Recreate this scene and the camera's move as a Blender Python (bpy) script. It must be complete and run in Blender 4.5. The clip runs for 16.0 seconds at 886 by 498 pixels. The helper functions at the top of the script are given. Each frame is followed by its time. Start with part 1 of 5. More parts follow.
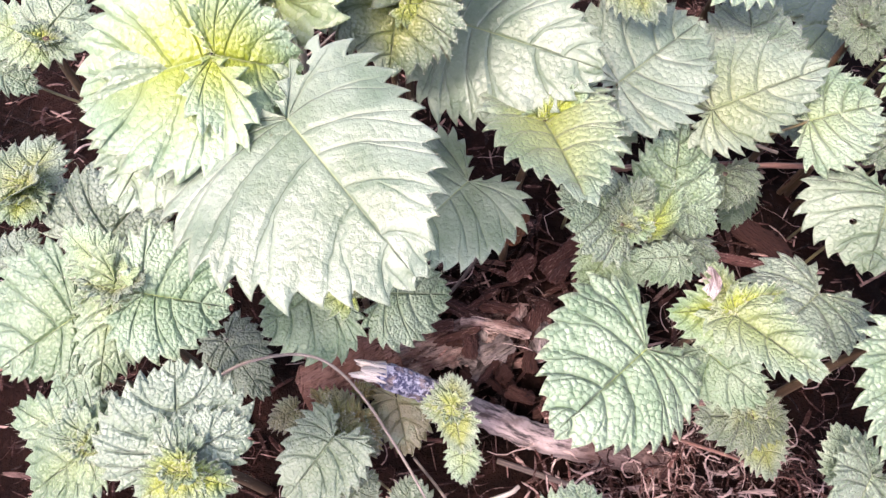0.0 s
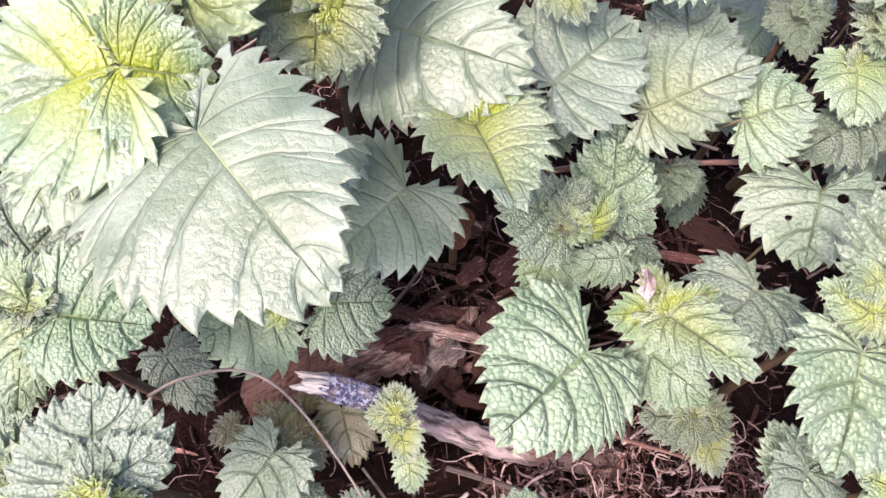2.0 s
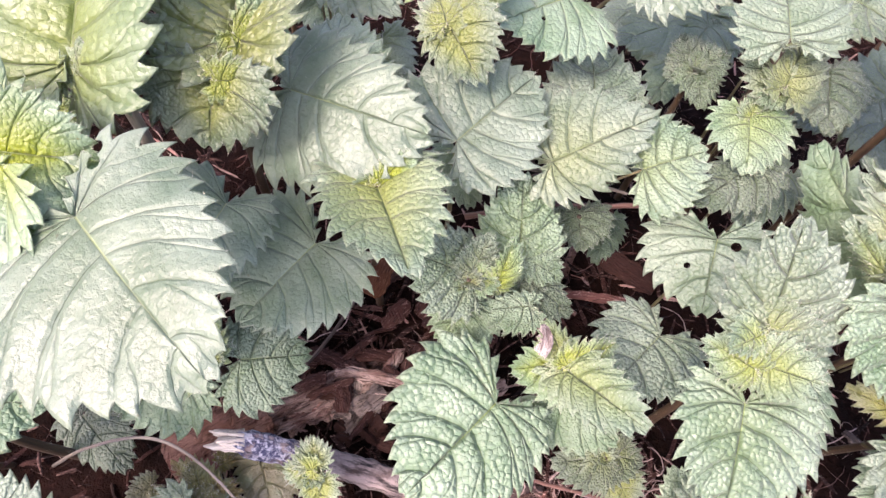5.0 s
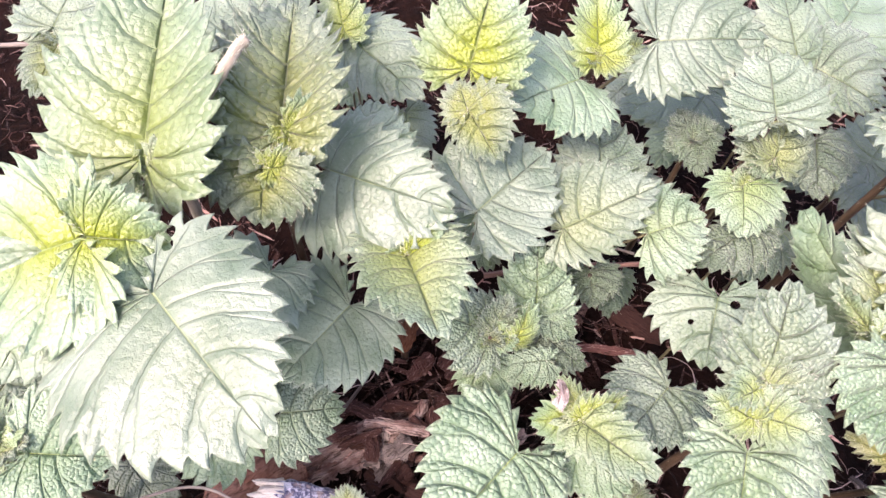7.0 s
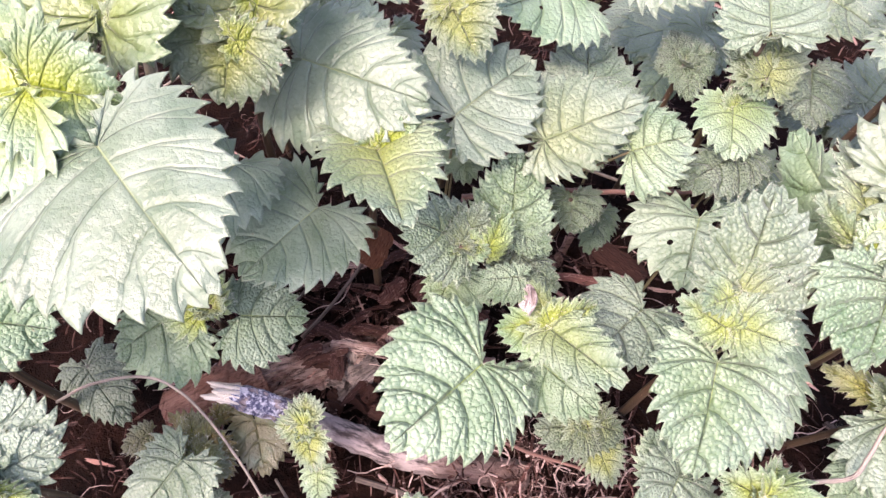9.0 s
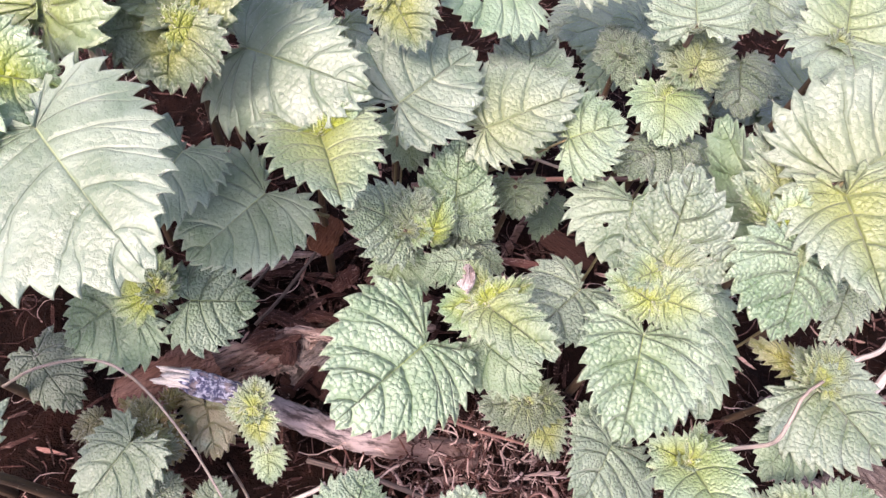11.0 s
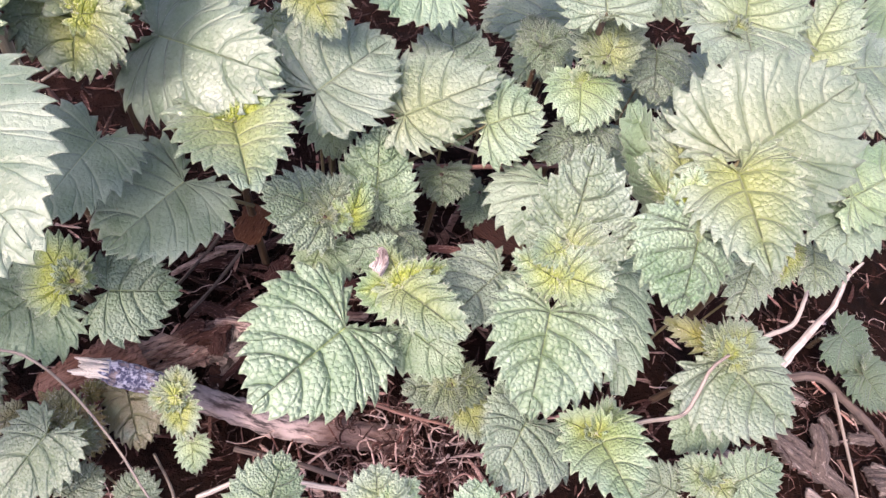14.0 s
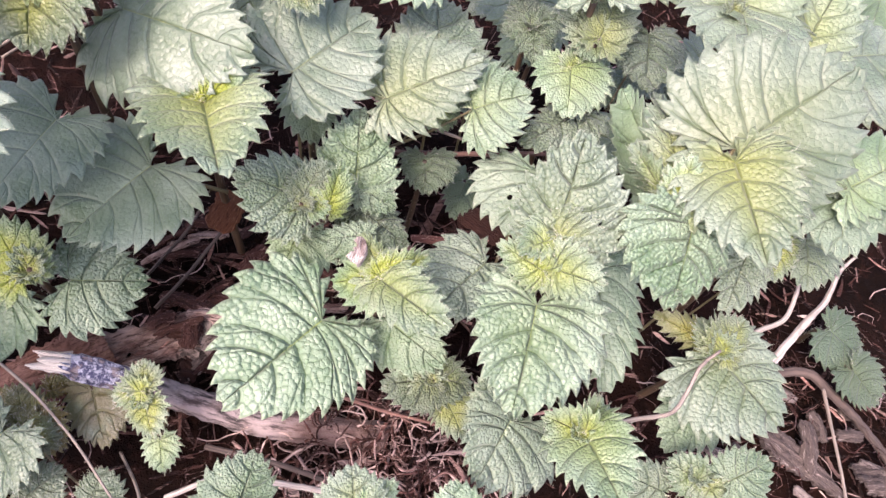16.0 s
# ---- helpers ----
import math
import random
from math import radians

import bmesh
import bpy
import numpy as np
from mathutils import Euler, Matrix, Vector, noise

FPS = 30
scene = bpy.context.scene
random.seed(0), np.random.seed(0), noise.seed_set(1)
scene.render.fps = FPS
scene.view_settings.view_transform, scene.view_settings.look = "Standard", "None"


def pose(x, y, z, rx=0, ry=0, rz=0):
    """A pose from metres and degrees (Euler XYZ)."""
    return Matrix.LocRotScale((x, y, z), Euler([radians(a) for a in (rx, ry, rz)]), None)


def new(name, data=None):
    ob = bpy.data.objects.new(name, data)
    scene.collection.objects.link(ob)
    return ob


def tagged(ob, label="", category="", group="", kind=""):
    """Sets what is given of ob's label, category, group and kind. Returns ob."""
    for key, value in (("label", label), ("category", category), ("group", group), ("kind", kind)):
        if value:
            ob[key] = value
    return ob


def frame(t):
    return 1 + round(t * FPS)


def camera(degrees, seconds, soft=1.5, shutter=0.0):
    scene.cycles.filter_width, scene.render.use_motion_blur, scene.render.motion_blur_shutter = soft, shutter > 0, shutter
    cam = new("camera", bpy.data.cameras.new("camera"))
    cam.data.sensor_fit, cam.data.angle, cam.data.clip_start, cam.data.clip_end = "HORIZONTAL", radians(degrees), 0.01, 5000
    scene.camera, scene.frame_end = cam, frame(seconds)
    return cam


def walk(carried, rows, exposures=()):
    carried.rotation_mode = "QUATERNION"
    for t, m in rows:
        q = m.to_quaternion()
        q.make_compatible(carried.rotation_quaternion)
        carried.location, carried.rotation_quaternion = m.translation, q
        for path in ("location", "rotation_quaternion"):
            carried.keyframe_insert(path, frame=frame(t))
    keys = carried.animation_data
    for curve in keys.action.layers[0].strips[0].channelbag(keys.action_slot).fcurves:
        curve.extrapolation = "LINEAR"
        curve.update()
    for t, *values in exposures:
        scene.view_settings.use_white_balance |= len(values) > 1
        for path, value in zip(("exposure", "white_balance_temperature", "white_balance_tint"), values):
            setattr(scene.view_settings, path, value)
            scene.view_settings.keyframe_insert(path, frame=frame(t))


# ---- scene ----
cam = camera(72.1, 16.0)
METRES, EYE, TILT, LEAN, TURN = 0.30, 0.27, -62.0, 0.0, 0.0
ROWS = [
    (0.0, 0.0, 0.0, 0.0, 0.0, 0.0, -0.0),
    (0.5, -0.0024, -0.0017, 0.0170, -1.36, 1.02, 0.71),
    (1.0, 0.0182, -0.0071, 0.0076, -0.69, 1.81, 1.14),
    (1.5, 0.0422, 0.0396, -0.0291, -3.15, -1.04, 0.41),
    (2.0, 0.0495, 0.0112, 0.0108, -1.94, -0.31, 1.61),
    (2.5, 0.0682, 0.0093, 0.0088, -2.03, -0.76, 1.47),
    (3.0, 0.0773, 0.014, 0.0326, -2.16, -0.59, 2.11),
    (3.5, 0.0768, -0.0063, 0.0513, -2.52, -0.25, 2.83),
    (4.0, 0.1035, 0.0031, 0.061, -3.62, -0.36, 2.88),
    (6.5, 0.1318, -0.0525, 0.0954, -4.89, 2.57, 3.45),
    (7.0, 0.1064, -0.0772, 0.0948, -3.53, 3.93, 3.73),
    (7.5, 0.1512, -0.0768, 0.098, -3.92, 4.43, 4.69),
    (8.0, 0.1412, -0.0444, 0.0792, -4.02, 3.43, 4.22),
    (8.5, 0.1261, -0.0310, -0.0078, -2.72, 1.79, 0.74),
    (9.0, 0.1358, -0.0412, -0.0118, -4.07, 2.86, 0.7),
    (11.5, 0.2029, -0.0789, -0.0377, -7.04, 3.15, 2.31),
    (12.0, 0.2408, -0.1143, -0.0041, -8.21, 4.94, 4.17),
    (12.5, 0.2536, -0.1132, -0.0139, -8.63, 4.87, 4.03),
    (13.0, 0.2544, -0.0844, -0.0353, -8.86, 3.91, 3.23),
    (13.5, 0.2618, -0.0818, -0.0498, -9.04, 3.57, 3.04),
    (14.0, 0.2442, -0.089, -0.0639, -8.6, 3.13, 2.54),
    (14.5, 0.2592, -0.0782, -0.0645, -8.67, 2.91, 2.65),
    (15.0, 0.2636, -0.0829, -0.058, -8.92, 3.34, 2.97),
    (15.5, 0.2552, -0.1063, -0.0354, -8.31, 3.94, 3.74),
    (16.0, 0.2545, -0.0544, -0.063, -9.93, 2.2, 2.16),
]
EXPOSURES = [(0.0, 2.12, 6800, 28), (1.5, 2.01, 6800, 28), (2.5, 2.02, 6800, 28), (4.0, 2.06, 6800, 28), (6.3, 1.8, 6880, 29), (6.5, 1.8, 6880, 29), (7.0, 2.14, 6880, 29), (7.5, 2.06, 6880, 29), (8.0, 2.19, 6880, 29), (8.5, 2.22, 6880, 29), (9.0, 2.12, 6880, 29), (11.5, 2.01, 6880, 29), (12.0, 2.06, 6880, 29), (12.5, 1.94, 6880, 29), (13.0, 1.94, 6880, 29), (14.5, 1.95, 6880, 29), (16.0, 1.96, 6880, 29)]
walk(cam, [(t, pose(0, 0, EYE, TILT, LEAN, TURN) @ pose(METRES * x, METRES * y, METRES * z, 90 + pitch, roll, yaw)) for t, x, y, z, yaw, pitch, roll in ROWS], EXPOSURES)

# ---- world and sun ----
world = bpy.data.worlds.new("world")
scene.world = world
world.use_nodes = True
SUN_EL, SUN_AZ = 55.0, -130.0
sky = world.node_tree.nodes.new("ShaderNodeTexSky")
sky.sky_type, sky.sun_disc = "NISHITA", False
sky.air_density, sky.dust_density, sky.ozone_density = 1.0, 4.0, 0.6
sky.sun_elevation, sky.sun_rotation = radians(SUN_EL), radians(SUN_AZ)
world.node_tree.links.new(sky.outputs[0], world.node_tree.nodes["Background"].inputs[0])
world.node_tree.nodes["Background"].inputs[1].default_value = 0.15
sun = new("sun", bpy.data.lights.new("sun", "SUN"))
sun.data.energy, sun.data.angle, sun.data.color = 0.95, radians(12), (1.0, 0.95, 0.87)
toward = Vector((math.sin(radians(SUN_AZ)) * math.cos(radians(SUN_EL)), math.cos(radians(SUN_AZ)) * math.cos(radians(SUN_EL)), math.sin(radians(SUN_EL))))
sun.rotation_euler = toward.to_track_quat("Z", "Y").to_euler()
sun.location = toward * 3


# ---- materials ----
class Nodes:
    """Short hand for building a node material."""

    def __init__(self, name):
        self.mat = bpy.data.materials.new(name)
        self.mat.use_nodes = True
        self.tree = self.mat.node_tree
        self.bsdf = self.tree.nodes["Principled BSDF"]
        self.out = self.tree.nodes["Material Output"]

    def node(self, kind, **values):
        n = self.tree.nodes.new(kind)
        for key, value in values.items():
            if key == "operation":
                n.operation = value
            elif key == "blend":
                n.blend_type = value
            elif key == "feature":
                n.feature = value
            elif key == "uv":
                n.uv_map = value
        return n

    def link(self, a, b):
        self.tree.links.new(a, b)

    def put(self, value, socket):
        if isinstance(value, bpy.types.NodeSocket):
            self.link(value, socket)
        elif isinstance(value, (tuple, list)):
            socket.default_value = (*value, 1) if len(value) == 3 and socket.type == "RGBA" else value
        else:
            socket.default_value = value

    def math(self, op, a, b=0.0, clamp=False):
        n = self.node("ShaderNodeMath", operation=op)
        n.use_clamp = clamp
        self.put(a, n.inputs[0]), self.put(b, n.inputs[1])
        return n.outputs[0]

    def step(self, value, low, high, a=0.0, b=1.0):
        n = self.node("ShaderNodeMapRange")
        n.interpolation_type = "SMOOTHSTEP"
        self.put(value, n.inputs[0])
        for k, v in zip((1, 2, 3, 4), (low, high, a, b)):
            n.inputs[k].default_value = v
        return n.outputs[0]

    def mix(self, fac, a, b, blend="MIX"):
        n = self.node("ShaderNodeMixRGB", blend=blend)
        self.put(fac, n.inputs[0]), self.put(a, n.inputs[1]), self.put(b, n.inputs[2])
        return n.outputs[0]

    def coords(self, what="Object"):
        return self.node("ShaderNodeTexCoord").outputs[what]

    def uv(self, name):
        return self.node("ShaderNodeUVMap", uv=name).outputs[0]

    def scaled(self, vector, x, y, z):
        n = self.node("ShaderNodeMapping")
        self.link(vector, n.inputs[0])
        n.inputs[3].default_value = (x, y, z)
        return n.outputs[0]

    def noise(self, vector, scale, detail=4.0, rough=0.55):
        n = self.node("ShaderNodeTexNoise")
        self.link(vector, n.inputs["Vector"])
        n.inputs["Scale"].default_value, n.inputs["Detail"].default_value, n.inputs["Roughness"].default_value = scale, detail, rough
        return n.outputs[0]

    def bump(self, height, distance, strength=1.0, normal=None):
        n = self.node("ShaderNodeBump")
        n.inputs["Strength"].default_value, n.inputs["Distance"].default_value = strength, distance
        self.link(height, n.inputs["Height"])
        if normal:
            self.link(normal, n.inputs["Normal"])
        return n.outputs[0]


def leaf_material():
    """Downy nettle leaf: grey-green blade, yellow-green towards the stalk on young leaves, sunken net of veins."""
    m = Nodes("nettle_leaf")
    info = m.node("ShaderNodeObjectInfo")
    tint = m.node("ShaderNodeSeparateColor")
    m.link(info.outputs["Color"], tint.inputs[0])
    tone, brown, quilt = tint.outputs[0], tint.outputs[1], tint.outputs[2]
    vein = m.node("ShaderNodeSeparateXYZ")
    m.link(m.uv("vein"), vein.inputs[0])
    flat = m.uv("flat")
    far = m.node("ShaderNodeSeparateXYZ")
    m.link(m.uv("reach"), far.inputs[0])
    reach = far.outputs[0]
    v = vein.outputs[1]
    u = m.math("ADD", vein.outputs[0], m.math("MULTIPLY", m.math("SUBTRACT", m.noise(flat, 150, 2), 0.5), 0.16))
    side = m.math("PINGPONG", u, 0.5)
    forked = m.math("PINGPONG", m.math("ADD", u, m.step(v, 0.45, 0.95, 0.94, 0.62)), 0.5)
    fork_on = m.step(v, 0.42, 0.52)
    fade = m.step(v, 0.7, 1.0, 1, 0.35)
    lateral = m.math("MAXIMUM", m.math("MULTIPLY", m.step(side, 0.002, 0.026, 1, 0), fade), m.math("MULTIPLY", m.math("MULTIPLY", m.step(forked, 0.002, 0.030, 1, 0), fork_on), 0.6))
    rib = m.step(v, 0.003, 0.016, 1, 0)
    main = m.math("MAXIMUM", lateral, rib)
    # soft valleys along the veins
    valley = m.math("MAXIMUM", m.math("MULTIPLY", m.step(side, 0.0, 0.13, 1, 0), fade), m.math("MULTIPLY", m.math("MULTIPLY", m.step(forked, 0.0, 0.10, 1, 0), fork_on), 0.55))
    valley = m.math("MAXIMUM", valley, m.step(v, 0.0, 0.060, 1, 0))
    # the net of small veins between the side veins, and the puffed fields that it bounds
    wander = m.node("ShaderNodeVectorMath", operation="MULTIPLY_ADD")
    bend = m.node("ShaderNodeTexNoise")
    m.link(flat, bend.inputs["Vector"])
    bend.inputs["Scale"].default_value, bend.inputs["Detail"].default_value = 330, 1
    m.link(bend.outputs["Color"], wander.inputs[0]), m.link(flat, wander.inputs[2])
    wander.inputs[1].default_value = (0.0016, 0.0016, 0)
    cells = m.node("ShaderNodeTexVoronoi", feature="DISTANCE_TO_EDGE")
    cells.voronoi_dimensions = "2D"
    m.link(wander.outputs[0], cells.inputs["Vector"])
    m.link(m.math("MULTIPLY", far.outputs[1], 1000.0), cells.inputs["Scale"])
    net = cells.outputs["Distance"]
    domes = m.node("ShaderNodeTexVoronoi", feature="F1")
    domes.voronoi_dimensions = "2D"
    m.link(wander.outputs[0], domes.inputs["Vector"])
    m.link(m.math("MULTIPLY", far.outputs[1], 1000.0), domes.inputs["Scale"])
    thread = m.math("MULTIPLY", m.step(net, 0.004, 0.045, 1, 0), m.step(m.noise(flat, 160, 2), 0.36, 0.62, 0.15, 1.0))
    cross = m.math("SUBTRACT", 1.0, m.math("MULTIPLY", m.math("POWER", domes.outputs["Distance"], 2.0), 1.7), True)
    fine = m.noise(flat, 1400, 3)
    pucker = m.step(m.math("ABSOLUTE", m.math("SUBTRACT", m.noise(flat, 430, 3, 0.6), 0.5)), 0.0, 0.16)
    broad = m.noise(flat, 45, 3)
    # young leaves are yellow by the stalk and turn grey-green outwards
    young = m.math("MULTIPLY", m.math("MULTIPLY", m.math("POWER", tone, 1.3), 1.55), m.step(m.math("ADD", m.math("ADD", m.math("MULTIPLY", reach, 0.62), m.math("MULTIPLY", v, 0.38)), m.math("MULTIPLY", m.math("SUBTRACT", broad, 0.5), 0.2)), 0.0, 0.95, 1.35, 0.05), True)
    blade = m.mix(m.step(broad, 0.3, 0.7), LEAF_DARK, LEAF_PALE)
    blade = m.mix(young, blade, LEAF_YOUNG)
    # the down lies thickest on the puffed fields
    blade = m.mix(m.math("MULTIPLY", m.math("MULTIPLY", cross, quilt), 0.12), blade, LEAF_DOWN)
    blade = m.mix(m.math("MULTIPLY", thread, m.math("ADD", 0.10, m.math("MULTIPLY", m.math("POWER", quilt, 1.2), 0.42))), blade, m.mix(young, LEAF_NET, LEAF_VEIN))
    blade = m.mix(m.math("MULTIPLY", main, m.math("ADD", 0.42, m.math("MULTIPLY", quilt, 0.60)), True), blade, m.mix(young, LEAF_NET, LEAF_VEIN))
    # a pale midrib on the smoother leaves
    blade = m.mix(m.math("MULTIPLY", m.step(v, 0.006, 0.018, 1, 0), m.step(quilt, 0.2, 0.55, 0.6, 0.0)), blade, (0.33, 0.40, 0.22))
    blade = m.mix(m.math("MULTIPLY", m.step(v, 0.004, 0.012, 1, 0), m.step(reach, 0.10, 0.75, 0.8, 0.1)), blade, (0.30, 0.37, 0.13))
    blade = m.mix(m.math("MULTIPLY", m.step(fine, 0.55, 0.75), 0.22), blade, (0.55, 0.60, 0.52))
    edge = m.math("MULTIPLY", m.step(v, 0.92, 1.0), 0.15)
    blade = m.mix(edge, blade, (0.50, 0.53, 0.40))
    rust = m.math("MULTIPLY", brown, m.step(m.noise(flat, 120, 5), 0.25, 0.55))
    blade = m.mix(rust, blade, (0.125, 0.075, 0.020))
    spots = m.math("MULTIPLY", m.step(m.noise(flat, 420, 2), 0.735, 0.76), 0.6)
    blade = m.mix(spots, blade, (0.16, 0.13, 0.06))
    # dark green mixed in: some leaves' own colour, on others painted shade
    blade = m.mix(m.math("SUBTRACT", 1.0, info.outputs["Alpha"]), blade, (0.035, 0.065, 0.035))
    vary = m.node("ShaderNodeHueSaturation")
    m.link(blade, vary.inputs["Color"])
    m.link(m.step(info.outputs["Random"], 0, 1, 0.86, 1.1), vary.inputs["Value"])
    m.link(m.step(info.outputs["Random"], 0, 1, 0.88, 1.14), vary.inputs["Saturation"])
    blade = vary.outputs[0]
    relief = m.math("ADD", m.math("MULTIPLY", cross, m.math("ADD", 0.06, m.math("MULTIPLY", m.math("POWER", quilt, 1.4), 0.56))), m.math("MULTIPLY", fine, 0.09))
    relief = m.math("ADD", relief, m.math("MULTIPLY", pucker, 0.07))
    relief = m.math("SUBTRACT", relief, m.math("MULTIPLY", valley, m.math("ADD", 0.08, m.math("MULTIPLY", quilt, 0.76))))
    relief = m.math("SUBTRACT", relief, m.math("MULTIPLY", main, 0.15))
    normal = m.bump(relief, 0.0013, 1.0)
    b = m.bsdf
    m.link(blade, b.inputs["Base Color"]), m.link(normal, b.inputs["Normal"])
    m.link(m.step(fine, 0.3, 0.8, 0.30, 0.46), b.inputs["Roughness"])
    b.inputs["Specular IOR Level"].default_value = 0.75
    b.inputs["Sheen Weight"].default_value, b.inputs["Sheen Roughness"].default_value = 0.12, 0.4
    thin = m.node("ShaderNodeBsdfTranslucent")
    m.link(m.mix(0.5, blade, LEAF_THROUGH), thin.inputs[0]), m.link(normal, thin.inputs[1])
    both = m.node("ShaderNodeMixShader")
    both.inputs[0].default_value = 0.30
    m.link(b.outputs[0], both.inputs[1]), m.link(thin.outputs[0], both.inputs[2]), m.link(both.outputs[0], m.out.inputs[0])
    return m.mat


LEAF_DARK, LEAF_PALE, LEAF_YOUNG = (0.106, 0.180, 0.104), (0.250, 0.334, 0.240), (0.224, 0.268, 0.036)
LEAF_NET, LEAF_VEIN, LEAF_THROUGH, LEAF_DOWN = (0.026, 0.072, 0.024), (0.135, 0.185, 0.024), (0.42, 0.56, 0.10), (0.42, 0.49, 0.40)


def stalk_material(name, a, b, rough=0.6, stretch=12.0):
    """Fibrous stalk or wood, streaked along its length."""
    m = Nodes(name)
    info = m.node("ShaderNodeObjectInfo")
    at = m.uv("run")
    streak = m.noise(m.scaled(at, 1.0, 1.0 / stretch, 1.0), 260, 5)
    blot = m.noise(m.coords(), 160, 3)
    col = m.mix(m.step(streak, 0.3, 0.7), a, b)
    col = m.mix(m.math("MULTIPLY", m.step(blot, 0.5, 0.75), 0.5), col, tuple(c * 0.45 for c in a))
    m.link(col, m.bsdf.inputs["Base Color"])
    m.bsdf.inputs["Roughness"].default_value = rough
    m.link(m.bump(m.math("ADD", streak, m.math("MULTIPLY", m.noise(m.coords(), 900, 3), 0.4)), 0.0006, 0.8), m.bsdf.inputs["Normal"])
    return m.mat


def soil_material():
    m = Nodes("dark_soil")
    at = m.coords()
    big, mid, fine = m.noise(at, 25, 4), m.noise(at, 180, 5, 0.65), m.noise(at, 900, 4, 0.7)
    col = m.mix(m.step(big, 0.35, 0.65), (0.006, 0.003, 0.0022), (0.014, 0.006, 0.0045))
    col = m.mix(m.math("MULTIPLY", m.step(mid, 0.5, 0.7), 0.6), col, (0.030, 0.013, 0.010))
    col = m.mix(m.math("MULTIPLY", m.step(fine, 0.62, 0.72), 0.4), col, (0.08, 0.045, 0.036))
    m.link(col, m.bsdf.inputs["Base Color"])
    m.bsdf.inputs["Roughness"].default_value = 0.95
    m.bsdf.inputs["Specular IOR Level"].default_value = 0.06
    m.link(m.bump(m.math("ADD", mid, m.math("MULTIPLY", fine, 0.6)), 0.004, 1.0), m.bsdf.inputs["Normal"])
    return m.mat


def litter_material(name, dark, mid, pale, bright=0.86):
    """Bark, chips and dry fibres: each loose piece with its own shade."""
    m = Nodes(name)
    island = m.node("ShaderNodeNewGeometry").outputs["Random Per Island"]
    at = m.coords()
    grain = m.noise(m.scaled(at, 1, 7, 1), 200, 5, 0.65)
    col = m.mix(m.step(island, 0.0, 0.8), dark, mid)
    col = m.mix(m.step(island, bright, 1.0, 0.0, 0.9), col, pale)
    col = m.mix(m.math("MULTIPLY", m.step(grain, 0.46, 0.36), 0.8), col, tuple(c * 0.25 for c in dark))
    col = m.mix(m.math("MULTIPLY", m.step(grain, 0.57, 0.68), 0.65), col, pale)
    col = m.mix(m.math("MULTIPLY", m.step(m.noise(at, 900, 3), 0.6, 0.75), 0.35), col, pale)
    m.link(col, m.bsdf.inputs["Base Color"])
    m.bsdf.inputs["Roughness"].default_value = 0.8
    m.bsdf.inputs["Specular IOR Level"].default_value = 0.15
    m.link(m.bump(grain, 0.0012, 0.9), m.bsdf.inputs["Normal"])
    return m.mat


def bark_material(name, dark, mid, pale):
    """Rotten bark and split wood: long fibres, dark clefts, paler weathered ridges."""
    m = Nodes(name)
    info = m.node("ShaderNodeObjectInfo")
    at = m.coords()
    long = m.scaled(at, 0.09, 1, 1)
    fibre, thin, patch = m.noise(long, 520, 5, 0.7), m.noise(long, 1700, 3, 0.6), m.noise(at, 75, 4)
    col = m.mix(m.step(patch, 0.36, 0.64), mid, pale)
    col = m.mix(m.step(fibre, 0.48, 0.36), col, dark)
    col = m.mix(m.math("MULTIPLY", m.step(thin, 0.44, 0.34), 0.6), col, tuple(c * 0.4 for c in dark))
    col = m.mix(m.math("MULTIPLY", m.step(m.noise(at, 700, 3), 0.62, 0.74), 0.45), col, pale)
    col = m.mix(m.math("MULTIPLY", info.outputs["Random"], 0.35), col, dark)
    m.link(col, m.bsdf.inputs["Base Color"])
    m.bsdf.inputs["Roughness"].default_value = 0.85
    m.bsdf.inputs["Specular IOR Level"].default_value = 0.15
    m.link(m.bump(m.math("ADD", fibre, m.math("MULTIPLY", thin, 0.5)), 0.0022, 1.0), m.bsdf.inputs["Normal"])
    return m.mat


